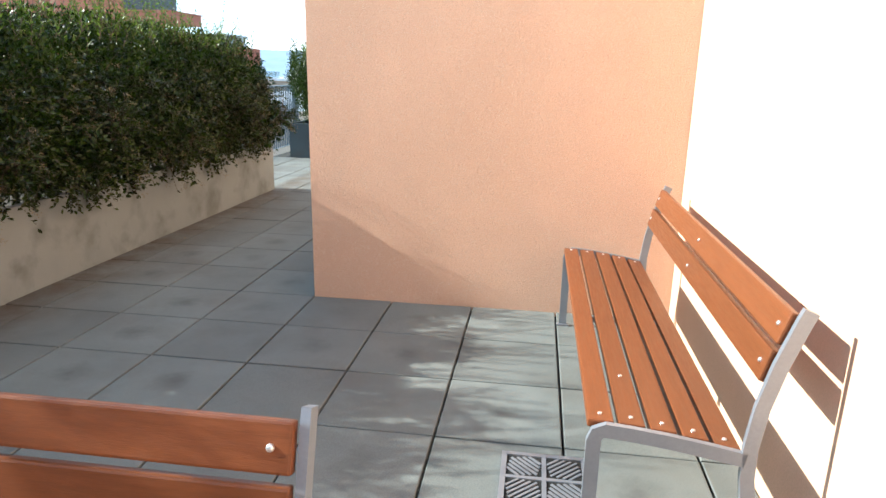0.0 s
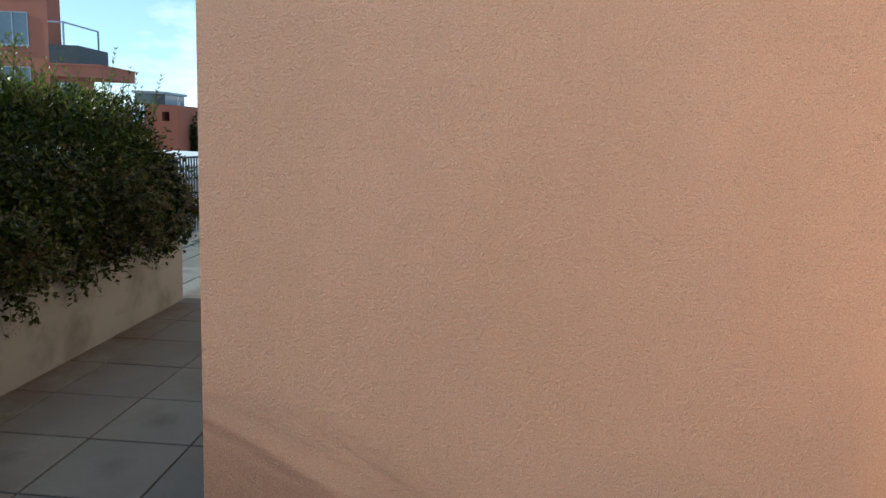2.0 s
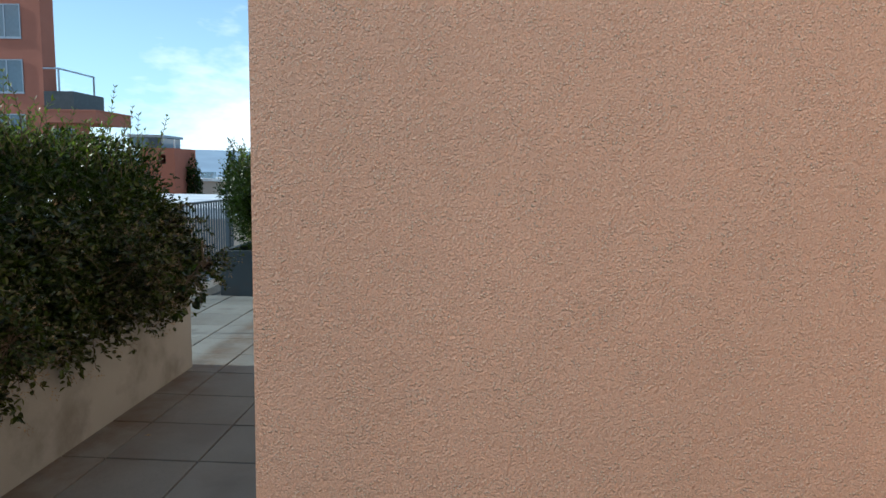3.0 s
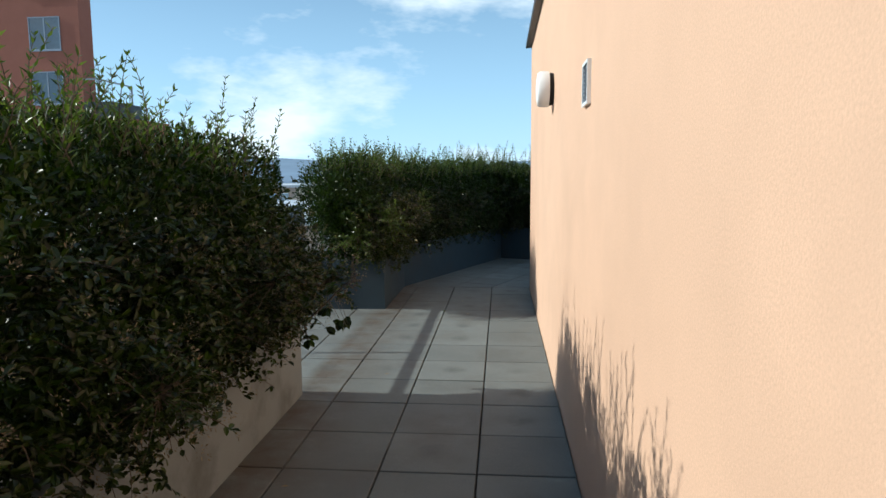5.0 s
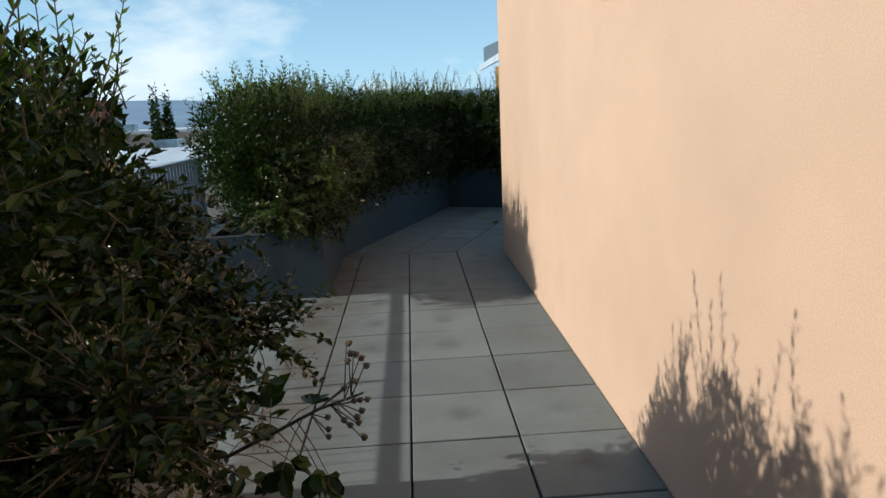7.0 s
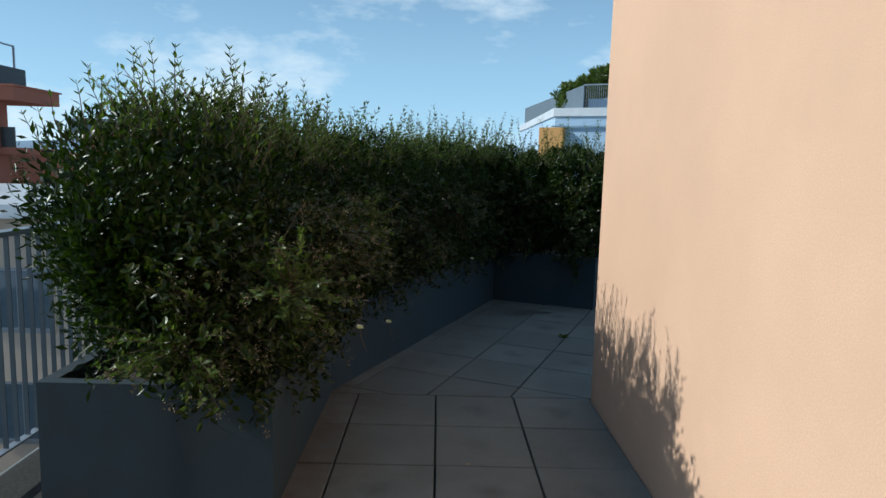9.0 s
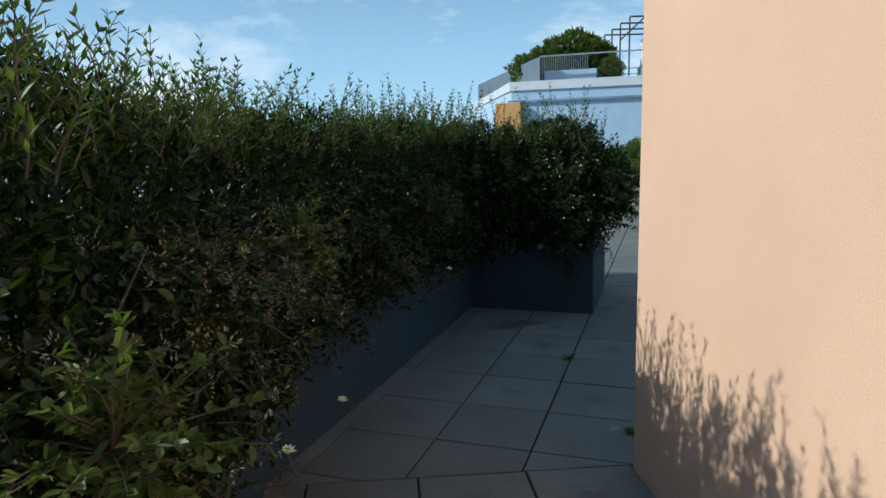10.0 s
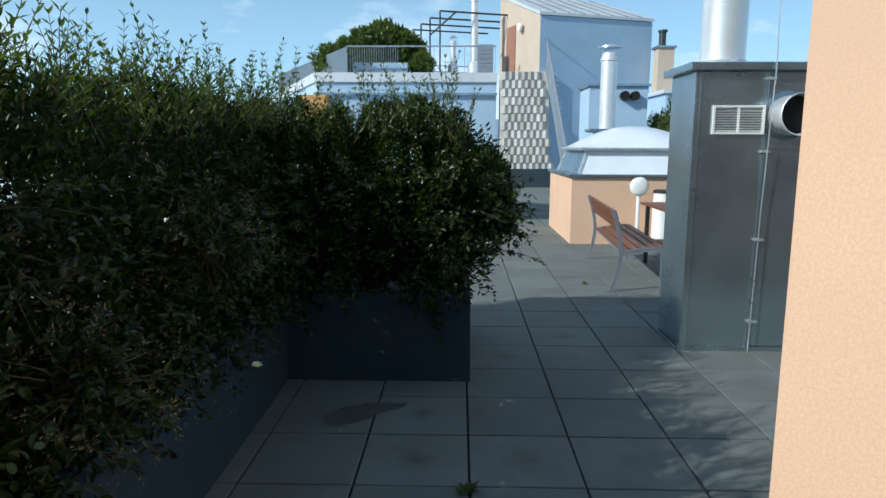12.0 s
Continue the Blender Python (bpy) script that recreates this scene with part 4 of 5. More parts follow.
hi = [bm.verts.new((p.x, p.y, z)) for p, z in zip(hut, ztop)]
for k in range(4):
    bm.faces.new((lo[k], lo[(k + 1) % 4], hi[(k + 1) % 4], hi[k]))
bm.faces.new(hi)
bmesh.ops.recalc_face_normals(bm, faces=bm.faces)
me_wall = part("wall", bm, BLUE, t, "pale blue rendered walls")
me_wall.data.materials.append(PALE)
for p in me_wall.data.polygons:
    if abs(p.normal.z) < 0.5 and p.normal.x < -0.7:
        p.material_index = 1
bm = bmesh.new()
e = 0.05
out = [hut[0] - D1 * e - D2 * e, hut[1] - D1 * e + D2 * e, hut[2] + D1 * e + D2 * e, hut[3] + D1 * e - D2 * e]
lo = [bm.verts.new((p.x, p.y, z + 0.01)) for p, z in zip(out, ztop)]
hi = [bm.verts.new((p.x, p.y, z + 0.11)) for p, z in zip(out, ztop)]
for k in range(4):
    bm.faces.new((lo[k], lo[(k + 1) % 4], hi[(k + 1) % 4], hi[k]))
bm.faces.new(hi)
bm.faces.new(lo[::-1])
roof = part("roof", bm, ROOFW, t, "grey glazed sheet roof")
for k in range(1, 8):
    a = out[0].lerp(out[1], k / 8)
    b = out[3].lerp(out[2], k / 8)
    za, zb = ztop[0] + (ztop[1] - ztop[0]) * k / 8, ztop[3] + (ztop[2] - ztop[3]) * k / 8
    part("roof_rib", tube(bmesh.new(), [(a.x, a.y, za + 0.125), (b.x, b.y, zb + 0.125)], 0.025, 6), STEEL, roof)
door = bmesh.new()
for s0, s1, z0, z1 in ((2.1, 2.95, 3.9, 5.75),):
    a, b = C + D1 * s0, C + D1 * s1
    nrm = Vector((-D2.x, -D2.y)) * 0.03
    vs = [door.verts.new((p.x + n2 * nrm.x, p.y + n2 * nrm.y, z)) for n2 in (0.3, 1) for p, z in ((a, z0), (b, z0), (b, z1), (a, z1))]
    door.faces.new(vs[4:])
    for k in range(4):
        door.faces.new((vs[k], vs[(k + 1) % 4], vs[4 + (k + 1) % 4], vs[4 + k]))
part("door", door, material("door_brown", (0.30, 0.14, 0.09), rough=0.5), t, "closed brown door")
lp = C + D1 * 1.45 - D2 * 0.08
part("lamp", lathe([(0.12, 0.0), (0.15, 0.03), (0.14, 0.10), (0.05, 0.13)], 20, Matrix.Translation((lp.x, lp.y, 5.55)) @ pose(0, 0, 0, 0, -90, 18)), WHITE, t, "round white lamp", True)

# wall of hollow planting blocks under the hut
t = thing("block_wall", "battered retaining wall of pale hollow planting blocks", "retaining wall", G2)
part("backing", boxes((1.30, 2.95, 21.95, 22.1, 0.0, 3.88)), GREYB, t)
blk = bmesh.new()
prism(blk, [(-0.106, 0), (-0.10, -0.05), (0.0, -0.09), (0.10, -0.05), (0.106, 0)], 0.0, 0.262)
blk.faces.ensure_lookup_table()
first = None
for r in range(12):
    for c in range(10):
        u = 1.35 + c * 0.215 + (0.1 if r % 2 else 0)
        z = 0.55 + r * 0.278
        if u > 2.62 + (3.9 - z) * 0.16 or u < 1.30 + (3.9 - z) * 0.05:
            continue
        if first is None:
            first = part("block", blk, GREYB, t)
            o = first
        else:
            o = first.copy()
            scene.collection.objects.link(o)
        o.matrix_basis = pose(u, 21.95, z)
# the slate colour stands in for shade on this wall foot
tagged(part("wall_stair_foot", boxes((1.2, 3.05, 21.6, 21.94, -0.02, 0.62)), SLATE), "rendered wall at the foot of the block wall, its shade put into a slate grey colour", "wall", kind="structure").matrix_basis = G2

t = thing("outdoor_stair", "steep steel stair with grey railings up to the hut", "stair", G2)
S0, S1 = Vector((2.98, 17.9, 0.0)), Vector((2.78, 21.7, 3.9))
for dx in (0.0,):
    bm = bmesh.new()
    a, b = S0 + Vector((dx, 0, 0)), S1 + Vector((dx, 0, 0))
    vs = [bm.verts.new(p + Vector((w, 0, h))) for p in (a, b) for w in (0, 0.03) for h in (0.0, 0.26)]
    for f in ((0, 1, 3, 2), (4, 6, 7, 5), (0, 4, 5, 1), (2, 3, 7, 6), (1, 5, 7, 3), (0, 2, 6, 4)):
        bm.faces.new([vs[i] for i in f])
    bmesh.ops.recalc_face_normals(bm, faces=bm.faces)
    part("stringer", bm, RAILM, t)
    part("handrail", tube(bmesh.new(), [a + Vector((0.015, 0, 1.05)), b + Vector((0.015, 0, 1.05)), b + Vector((0.015, 1.2, 1.05))], 0.025, 8), RAILM, t)
    for k in range(1, 34):
        p = a.lerp(b, k / 34)
        part("baluster", tube(bmesh.new(), [p + Vector((0.015, 0, 0.2)), p + Vector((0.015, 0, 1.05))], 0.010, 5), RAILM, t)
for k in range(20):
    p = S0.lerp(S1, (k + 1) / 21)
    part("tread", boxes((p.x + 0.03, p.x + 0.30, p.y - 0.02, p.y + 0.24, p.z + 0.16, p.z + 0.19)), BLUE, t)

# chimney block and flue behind the roof light
t = thing("chimney_block", "pale blue rendered chimney block with twin pipe openings", "chimney", G2)
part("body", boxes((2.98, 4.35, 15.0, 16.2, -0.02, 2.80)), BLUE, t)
part("cap", boxes((2.92, 4.41, 14.94, 16.26, 2.80, 2.86), bevel=0.01), ZINC, t)
for u in (3.78, 4.02):
    bm = bmesh.new()
    tube(bm, [(u, 15.0, 2.58), (u, 14.82, 2.58)], 0.105, 20, False)
    p = part("pipe", bm, DARKM, t, "dark open pipe end", True)
    # black disc paints the shaded hollow of the pipe end
    part("mouth_shade", lathe([(0.10, 0), (0.10, 0.003)], 20, Matrix.Translation((u, 14.84, 2.58)) @ pose(0, 0, 0, 90)), BLACK, p)
t = thing("flue_pipe", "slim bright steel flue with a conical cap on struts", "flue", G2 @ pose(3.02, 13.2, 0))
part("plinth", boxes((-0.36, 0.36, -0.3, 0.3, -0.02, 1.72), bevel=0.01), BLUE, t)
part("plinth_cap", boxes((-0.40, 0.40, -0.34, 0.34, 1.72, 1.77)), ZINC, t)
part("pipe", lathe([(0.165, 1.77), (0.165, 3.15), (0.185, 3.16), (0.185, 3.20), (0.15, 3.26), (0.15, 3.32)], 28), FLUE, t, "", True)
part("cap", lathe([(0.24, 3.42), (0.235, 3.44), (0.05, 3.50)], 24), CHROME, t, "rain cap", True)
for k in range(4):
    a = k * math.pi / 2 + 0.5
    part("strut", tube(bmesh.new(), [(0.15 * math.cos(a), 0.15 * math.sin(a), 3.28), (0.2 * math.cos(a), 0.2 * math.sin(a), 3.43)], 0.008, 5), CHROME, t)

# flat building with a roof terrace
t = thing("terrace_building", "low flat-roofed building with pale parapet and a roof terrace", "building", G2)
bm = bmesh.new()
prism(bm, [(-5.2, 23.0), (1.22, 23.0), (1.22, 34.0), (-9.8, 34.0)], -2, 3.62)
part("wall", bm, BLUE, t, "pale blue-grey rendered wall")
bm = bmesh.new()
prism(bm, [(-5.25, 22.92), (1.24, 22.92), (1.24, 34.1), (-9.9, 34.1)], 3.62, 3.95)
part("parapet", bm, ROOFW, t, "pale sheet-metal parapet")
bm = bmesh.new()
prism(bm, [(-5.3, 22.85), (1.25, 22.85), (1.25, 22.95), (-5.28, 22.95)], 3.18, 3.24)
part("cornice", bm, ZINC, t)
part("bay", boxes((-5.75, -4.75, 22.6, 23.4, 0, 3.15), bevel=0.02), OCHRE, t, "ochre rendered bay")
t = thing("roof_railing", "grey steel bar railing round the roof terrace", "railing", G2)
for z in (4.85,):
    part("rail", boxes((-4.1, 1.2, 23.1, 23.15, z, z + 0.05)), RAILM, t)
    bm = bmesh.new()
    prism(bm, [(-4.1, 23.10), (-4.06, 23.12), (-9.26, 33.02), (-9.3, 33.0)], 3.95, 4.87)
    part("screen", bm, SCREEN, t, "grey sheet side screen")
for k in range(25):
    u = -4.08 + k * 0.085 if k < 22 else -1.0 + (k - 22) * 1.08
    part("bar", boxes((u - 0.008, u + 0.008, 23.115, 23.135, 3.95, 4.85)), RAILM, t)
t = thing("pergola", "dark steel pergola frame on the roof terrace", "pergola", G2)
for k in range(4):
    a = Vector((-0.82, 24.0)) + D1 * (1.38 * k)
    b = a + D2 * 3.4
    part("post", tube(bmesh.new(), [(a.x, a.y, 3.95), (a.x, a.y, 6.22)], 0.04, 4), DARKM, t)
    part("beam", tube(bmesh.new(), [(a.x, a.y, 6.24), (b.x, b.y, 6.24)], 0.04, 4), DARKM, t)
a, b = Vector((-0.82, 24.0)), Vector((-0.82, 24.0)) + D1 * 4.14
part("brace", tube(bmesh.new(), [(a.x + 0.55, a.y + 0.18, 6.22), (a.x + D1.x * 1.38, a.y + D1.y * 1.38, 5.6)], 0.03, 4), DARKM, t)
for z in (4.3, 4.55, 4.8):
    q0 = b + D2 * 0.2
    q1 = b + D2 * 3.3
    part("rail", tube(bmesh.new(), [(q0.x, q0.y, z), (q1.x, q1.y, z)], 0.025, 4), RAILM, t)
for u, v, r, h in ((0.45, 24.6, 0.13, 6.9), (-0.35, 25.2, 0.11, 5.5)):
    t = thing("roof_flue", "steel flue pipe with a cap on the flat roof", "flue", G2 @ pose(u, v, 3.95))
    part("pipe", lathe([(r * 1.9, -0.02), (r * 1.9, 0.5), (r, 0.6), (r, h - 4.2), (r * 1.2, h - 4.18), (r * 1.2, h - 4.1)], 20), FLUE, t, "", True)
    part("cap", lathe([(r * 1.5, h - 3.98), (r * 0.3, h - 3.88)], 20), CHROME, t)
    part("cap_stem", tube(bmesh.new(), [(0, 0, h - 4.2), (0, 0, h - 3.95)], 0.012, 6), CHROME, t)
part_box = thing("roof_box", "grey louvred plant box on the flat roof", "plant box", G2 @ pose(0.85, 24.2, 3.95))
part("body", boxes((-0.3, 0.3, 0, 0.6, -0.02, 1.15), bevel=0.02), RAILM, part_box)
for k in range(6):
    part("louvre", boxes((-0.27, 0.27, -0.02, 0.0, 0.15 + k * 0.16, 0.25 + k * 0.16)), STEEL, part_box)


def bush(name, label, m, rx, ry, rz, n, seed, mat, leaf=(0.06, 0.11), base=0.0):
    """A round-headed shrub: stems and a ragged cloud of leaves."""
    rs, pr = np.random.RandomState(seed), random.Random(seed)
    t = thing(name, label, "shrub", m)
    bm = bmesh.new()
    for k in range(14):
        d = Vector((pr.uniform(-rx, rx) * 0.7, pr.uniform(-ry, ry) * 0.7, base + rz * 1.3))
        tube(bm, [(pr.uniform(-0.2, 0.2) * rx, pr.uniform(-0.2, 0.2) * ry, base - 0.3), d * 0.5 + Vector((pr.uniform(-0.1, 0.1), 0, 0)), d], [0.03, 0.02, 0.008], 5)
    tagged(part("wood", bm, BARK, t), kind="stuff")
    v = rs.normal(0, 1, (n, 3))
    v /= np.linalg.norm(v, axis=1, keepdims=True)
    f = 1 + 0.13 * np.sin(v[:, 0] * 6 + 1) * np.sin(v[:, 1] * 5 + 2) + 0.10 * np.sin(v[:, 2] * 9 + v[:, 0] * 7)
    r = f * (1 - 0.5 * rs.rand(n) ** 2.5)
    spikes = rs.normal(0, 1, (140, 3)) + np.array([0, 0, 0.6])
    spikes /= np.linalg.norm(spikes, axis=1, keepdims=True)
    r = r * (0.90 + 0.26 * np.clip((np.max(v @ spikes.T, axis=1) - 0.965) / 0.035, 0, 1) * rs.rand(n))
    pos = v * r[:, None] * np.array([rx, ry, rz]) + np.array([0, 0, base + rz * 0.8])
    leaves_mesh("foliage", pos, v + rs.normal(0, 0.5, (n, 3)), v * 0.6 + np.array([0, 0, 0.6]) + rs.normal(0, 0.7, (n, 3)), rs.uniform(*leaf, n), rs.uniform(leaf[0] * 0.4, leaf[1] * 0.4, n), mat, t)
    return t


tagged(part("roof_trough", boxes((-4.0, -2.0, 23.7, 25.2, 3.94, 4.38), bevel=0.01), BLUE), "pale blue planting trough behind the roof railing", "planter").matrix_basis = G2
bush("roof_shrub", "broad green shrub on the roof terrace", G2 @ pose(-3.0, 25.2, 3.95), 1.35, 1.0, 0.86, 17000, 5, LEAF_TIP, (0.12, 0.32), base=0.35)
bush("roof_shrub", "low green shrub behind the grey screen", G2 @ pose(-4.6, 26.3, 3.95), 1.2, 1.0, 0.75, 9000, 15, LEAF_TIP, (0.12, 0.28), base=0.1)
bush("roof_shrub", "small green shrub beside the pergola", G2 @ pose(-1.5, 24.4, 3.95), 0.45, 0.5, 0.5, 6000, 6, LEAF_TIP)
bush("shrub", "green leafy shrub behind the roof light", G2 @ pose(5.2, 15.4, 0), 0.75, 0.7, 1.1, 16000, 7, LEAF_TIP, base=0.35)
bush("shrub", "clipped green shrub in a trough beside the path", G2 @ pose(-0.02, 13.0, 0), 0.76, 1.65, 0.50, 40000, 8, LEAF_TIP, (0.04, 0.08), base=0.55)
tagged(part("trough", boxes((-0.9, 0.85, 11.6, 15.2, -0.02, 0.55), bevel=0.01), CONC), "pale concrete trough under a clipped shrub", "planter").matrix_basis = G2
t = thing("chimney_stack", "plain peach rendered chimney stack beside the hut", "chimney", G2 @ pose(6.75, 22.6, 0))
part("body", boxes((0, 0.55, 0, 0.6, -0.02, 4.75)), PALE, t)
part("cap", boxes((-0.06, 0.61, -0.06, 0.66, 4.75, 4.82)), ZINC, t)
part("pot", lathe([(0.12, 4.82), (0.12, 5.3), (0.16, 5.31), (0.16, 5.38)], 16, Matrix.Translation((0.2, 0.3, 0))), DARKM, t)
t = thing("low_annexe", "low pale blue annexe with a metal roof edge", "building", G2)
part("wall", boxes((6.6, 12.0, 21.0, 26.0, -0.02, 3.1)), BLUE, t)
part("roof_edge", boxes((6.5, 12.1, 20.9, 26.1, 3.1, 3.22)), ROOFW, t)

# ---- the town: tower, lower roofs, trees, hills ----


def window_unit(parent, x0, x1, y, z0, z1, mullions=1):
    w = part("window", boxes((x0, x1, y - 0.02, y + 0.05, z0, z1)), GLASSD, parent)
    rows = [(x0 - 0.08, x1 + 0.08, y - 0.07, y - 0.021, z0 - 0.12, z0), (x0 - 0.06, x0, y - 0.06, y - 0.021, z0, z1), (x1, x1 + 0.06, y - 0.06, y - 0.021, z0, z1), (x0 - 0.06, x1 + 0.06, y - 0.06, y - 0.021, z1, z1 + 0.06)]
    for k in range(mullions):
        x = x0 + (x1 - x0) * (k + 1) / (mullions + 1)
        rows.append((x - 0.04, x + 0.04, y - 0.05, y - 0.021, z0, z1))
    part("frame", boxes(*rows), STEEL, w)


t = thing("apartment_tower", "terracotta rendered apartment block with balconies and strip windows", "building")
part("wall", boxes((-48, -25.6, 40.0, 41.2, -14, 17.5)), TERRA, t, "terracotta rendered tower wall")
part("lower_wall", boxes((-25.6, -23.7, 40.3, 41.2, -14, 4.06)), TERRA, t)
part("terrace_slab", boxes((-25.6, -22.4, 39.7, 43.5, 4.06, 4.72), (-25.6, -22.32, 39.62, 43.6, 4.72, 4.80)), TERRA, t, "projecting terrace slab")
part("terrace_screen", boxes((-25.55, -23.8, 39.9, 39.96, 4.80, 5.85), (-23.86, -23.8, 39.96, 43, 4.80, 5.85)), DARKM, t, "dark mesh balcony screen")
for x, y in ((-24.75, 40.0), (-24.75, 43.5)):
    part("frame_post", boxes((x, x + 0.08, y, y + 0.08, 4.8, 7.1)), STEEL, t)
part("frame_beam", boxes((-25.6, -24.67, 40.0, 40.08, 7.1, 7.18), (-24.75, -24.67, 40.08, 43.58, 7.1, 7.18)), STEEL, t)
for z in (-3.4, -0.34, 2.73, 5.80, 8.87, 11.94):
    for x0 in (-28.6, -33.4, -38.4):
        window_unit(t, x0, x0 + 1.8, 40.0, z, z + 1.75)
for z in (1.2, -1.8):
    window_unit(t, -25.3, -24.1, 40.3, z + 1.0, z + 2.5)
part("balcony_screen", boxes((-23.7, -23.0, 40.6, 40.66, 1.84, 2.83)), DARKM, t, "small dark balcony railing")
part("balcony_slab", boxes((-23.7, -22.9, 40.5, 44, 1.5, 1.84)), TERRA, t)

ROOFS = [(-30, -5.5, 24.5, 36, 0.25, ROOFW, PALE), (-21, -6, 44, 60, -0.6, ROOFW, PALE), (-42, -30, 90, 110, 0.3, ROOFW, PALE),
         (-12, 6, 74, 90, -2.0, ROOFW, TERRA), (10, 40, 60, 80, -1.5, ROOFW, PALE), (-70, -50, 80, 110, 2.0, TERRA, TERRA), (-60, -36, 0, 24, -3.0, ROOFW, TERRA),
         (-30, -14, -12, 14, -4.0, ROOFW, PALE), (-95, -75, 40, 70, -1.0, ROOFW, PALE)]
for x0, x1, y0, y1, z, rm, wm in ROOFS:
    t = thing("town_building", "lower town building with a pale flat roof", "building")
    part("wall", boxes((x0, x1, y0, y1, -14, z - 0.35)), wm, t)
    part("roof", boxes((x0 - 0.3, x1 + 0.3, y0 - 0.3, y1 + 0.3, z - 0.35, z)), rm, t)
    nb = max(2, int((x1 - x0) / 4.5))
    for k in range(nb):
        x = x0 + (k + 0.5) * (x1 - x0) / nb
        for zz in (z - 3.2, z - 6.2):
            window_unit(t, x - 0.8, x + 0.8, y0 - 0.0, zz, zz + 1.5, 1)
    part("roof_box", boxes((x0 + 3, x0 + 4.6, y0 + 3, y0 + 4.4, z, z + 0.9), bevel=0.05), ZINC, t)
t = thing("rooftop_house", "small terracotta rooftop house with an opening and glass top", "building")
part("wall", boxes((-34.6, -32.8, 68, 73, -14, 3.62), (-32.0, -31.07, 68, 73, -14, 3.62), (-32.8, -32.0, 68, 73, -14, 2.0), (-32.8, -32.0, 68, 73, 2.95, 3.62)), TERRA, t)
part("glass_top", boxes((-35.9, -32.7, 68.6, 73, 3.62, 4.7), bevel=0.05), GLASSD, t)
part("roof", boxes((-36.1, -32.5, 68.4, 73.2, 4.7, 4.95)), RAILM, t)
part("mast", tube(bmesh.new(), [(-31.5, 69, 3.6), (-31.5, 69, 4.5)], 0.08, 6), WHITE, t)


def tree(x, y, z, h, r, seed, slim=False):
    rs, pr = np.random.RandomState(seed), random.Random(seed)
    t = thing("tree", "distant slim dark green tree" if slim else "distant round-headed green tree", "tree", pose(x, y, z), "town trees")
    bm = bmesh.new()
    tube(bm, [(0, 0, 0), (0.1, 0, h * 0.4), (0, 0.1, h * 0.85)], [0.3, 0.22, 0.05], 8)
    for k in range(7):
        a = k * 0.9 + pr.random()
        tube(bm, [(0, 0, h * 0.4), (r * 0.5 * math.cos(a), r * 0.5 * math.sin(a), h * 0.6), (r * 0.8 * math.cos(a), r * 0.8 * math.sin(a), h * 0.72)], [0.12, 0.08, 0.02], 5)
    part("trunk", bm, BARK, t)
    n = 1500 if slim else 2600
    v = rs.normal(0, 1, (n, 3))
    v /= np.linalg.norm(v, axis=1, keepdims=True)
    f = (1 + 0.22 * np.sin(v[:, 0] * 5 + seed) * np.sin(v[:, 1] * 6) + 0.16 * np.sin(v[:, 2] * 8 + v[:, 1] * 5)) * (1 - 0.55 * rs.rand(n) ** 2)
    pos = v * f[:, None] * np.array([r, r, h * 0.36]) + np.array([0, 0, h * 0.66])
    leaves_mesh("crown", pos, v + rs.normal(0, 0.5, (n, 3)), rs.normal(0, 1, (n, 3)) + v, rs.uniform(0.18, 0.42, n), rs.uniform(0.10, 0.24, n), LEAF, t)


for k, (x, y, z, h, r, sl) in enumerate(((-23.0, 62, -8, 11.3, 0.42, True), (-22.2, 62.6, -8, 11.0, 0.38, True), (-30.5, 71, -8, 9.9, 0.8, False), (-48, 74, -10, 13, 4, False), (-8, 95, -10, 11, 4, False),
                                      (20, 110, -10, 12, 5, False), (-35, 120, -10, 12, 5, False), (-90, 60, -12, 14, 5, False), (-60, 30, -12, 12, 4, False), (4, 70, -10, 10.5, 3, False))):
    tree(x, y, z, h, r, 50 + k, sl)

bm = bmesh.new()
rings = []
for r in (5, 60, 300, 1200, 4000):
    rings.append([bm.verts.new((r * math.cos(k * math.pi / 24), r * math.sin(k * math.pi / 24), -14)) for k in range(48)])
for a, b in zip(rings, rings[1:]):
    for k in range(48):
        bm.faces.new((a[k], a[(k + 1) % 48], b[(k + 1) % 48], b[k]))
bm.faces.new(rings[0])
tagged(part("ground", bm, GROUND), "town ground far below the terrace", "ground", kind="structure")
bm = bmesh.new()
pr = random.Random(3)
ph = [(pr.uniform(2, 14), pr.uniform(0, 6.28), pr.uniform(0.3, 1)) for _ in range(8)]
lo, mid, hi = [], [], []
for k in range(180):
    a = k * math.pi / 90
    h = 48 + 26 * sum(w * math.sin(round(f) * a + p) for f, p, w in ph) / 2.4
    lo.append(bm.verts.new((1500 * math.cos(a), 1500 * math.sin(a), -16)))
    hi.append(bm.verts.new((1900 * math.cos(a), 1900 * math.sin(a), max(14, h))))
for k in range(180):
    bm.faces.new((lo[k], lo[(k + 1) % 180], hi[(k + 1) % 180], hi[k]))
tagged(part("backdrop", bm, HILL, None, "", True), "distant hills round the town, with the blue of haze in their colour", "hills", kind="structure")

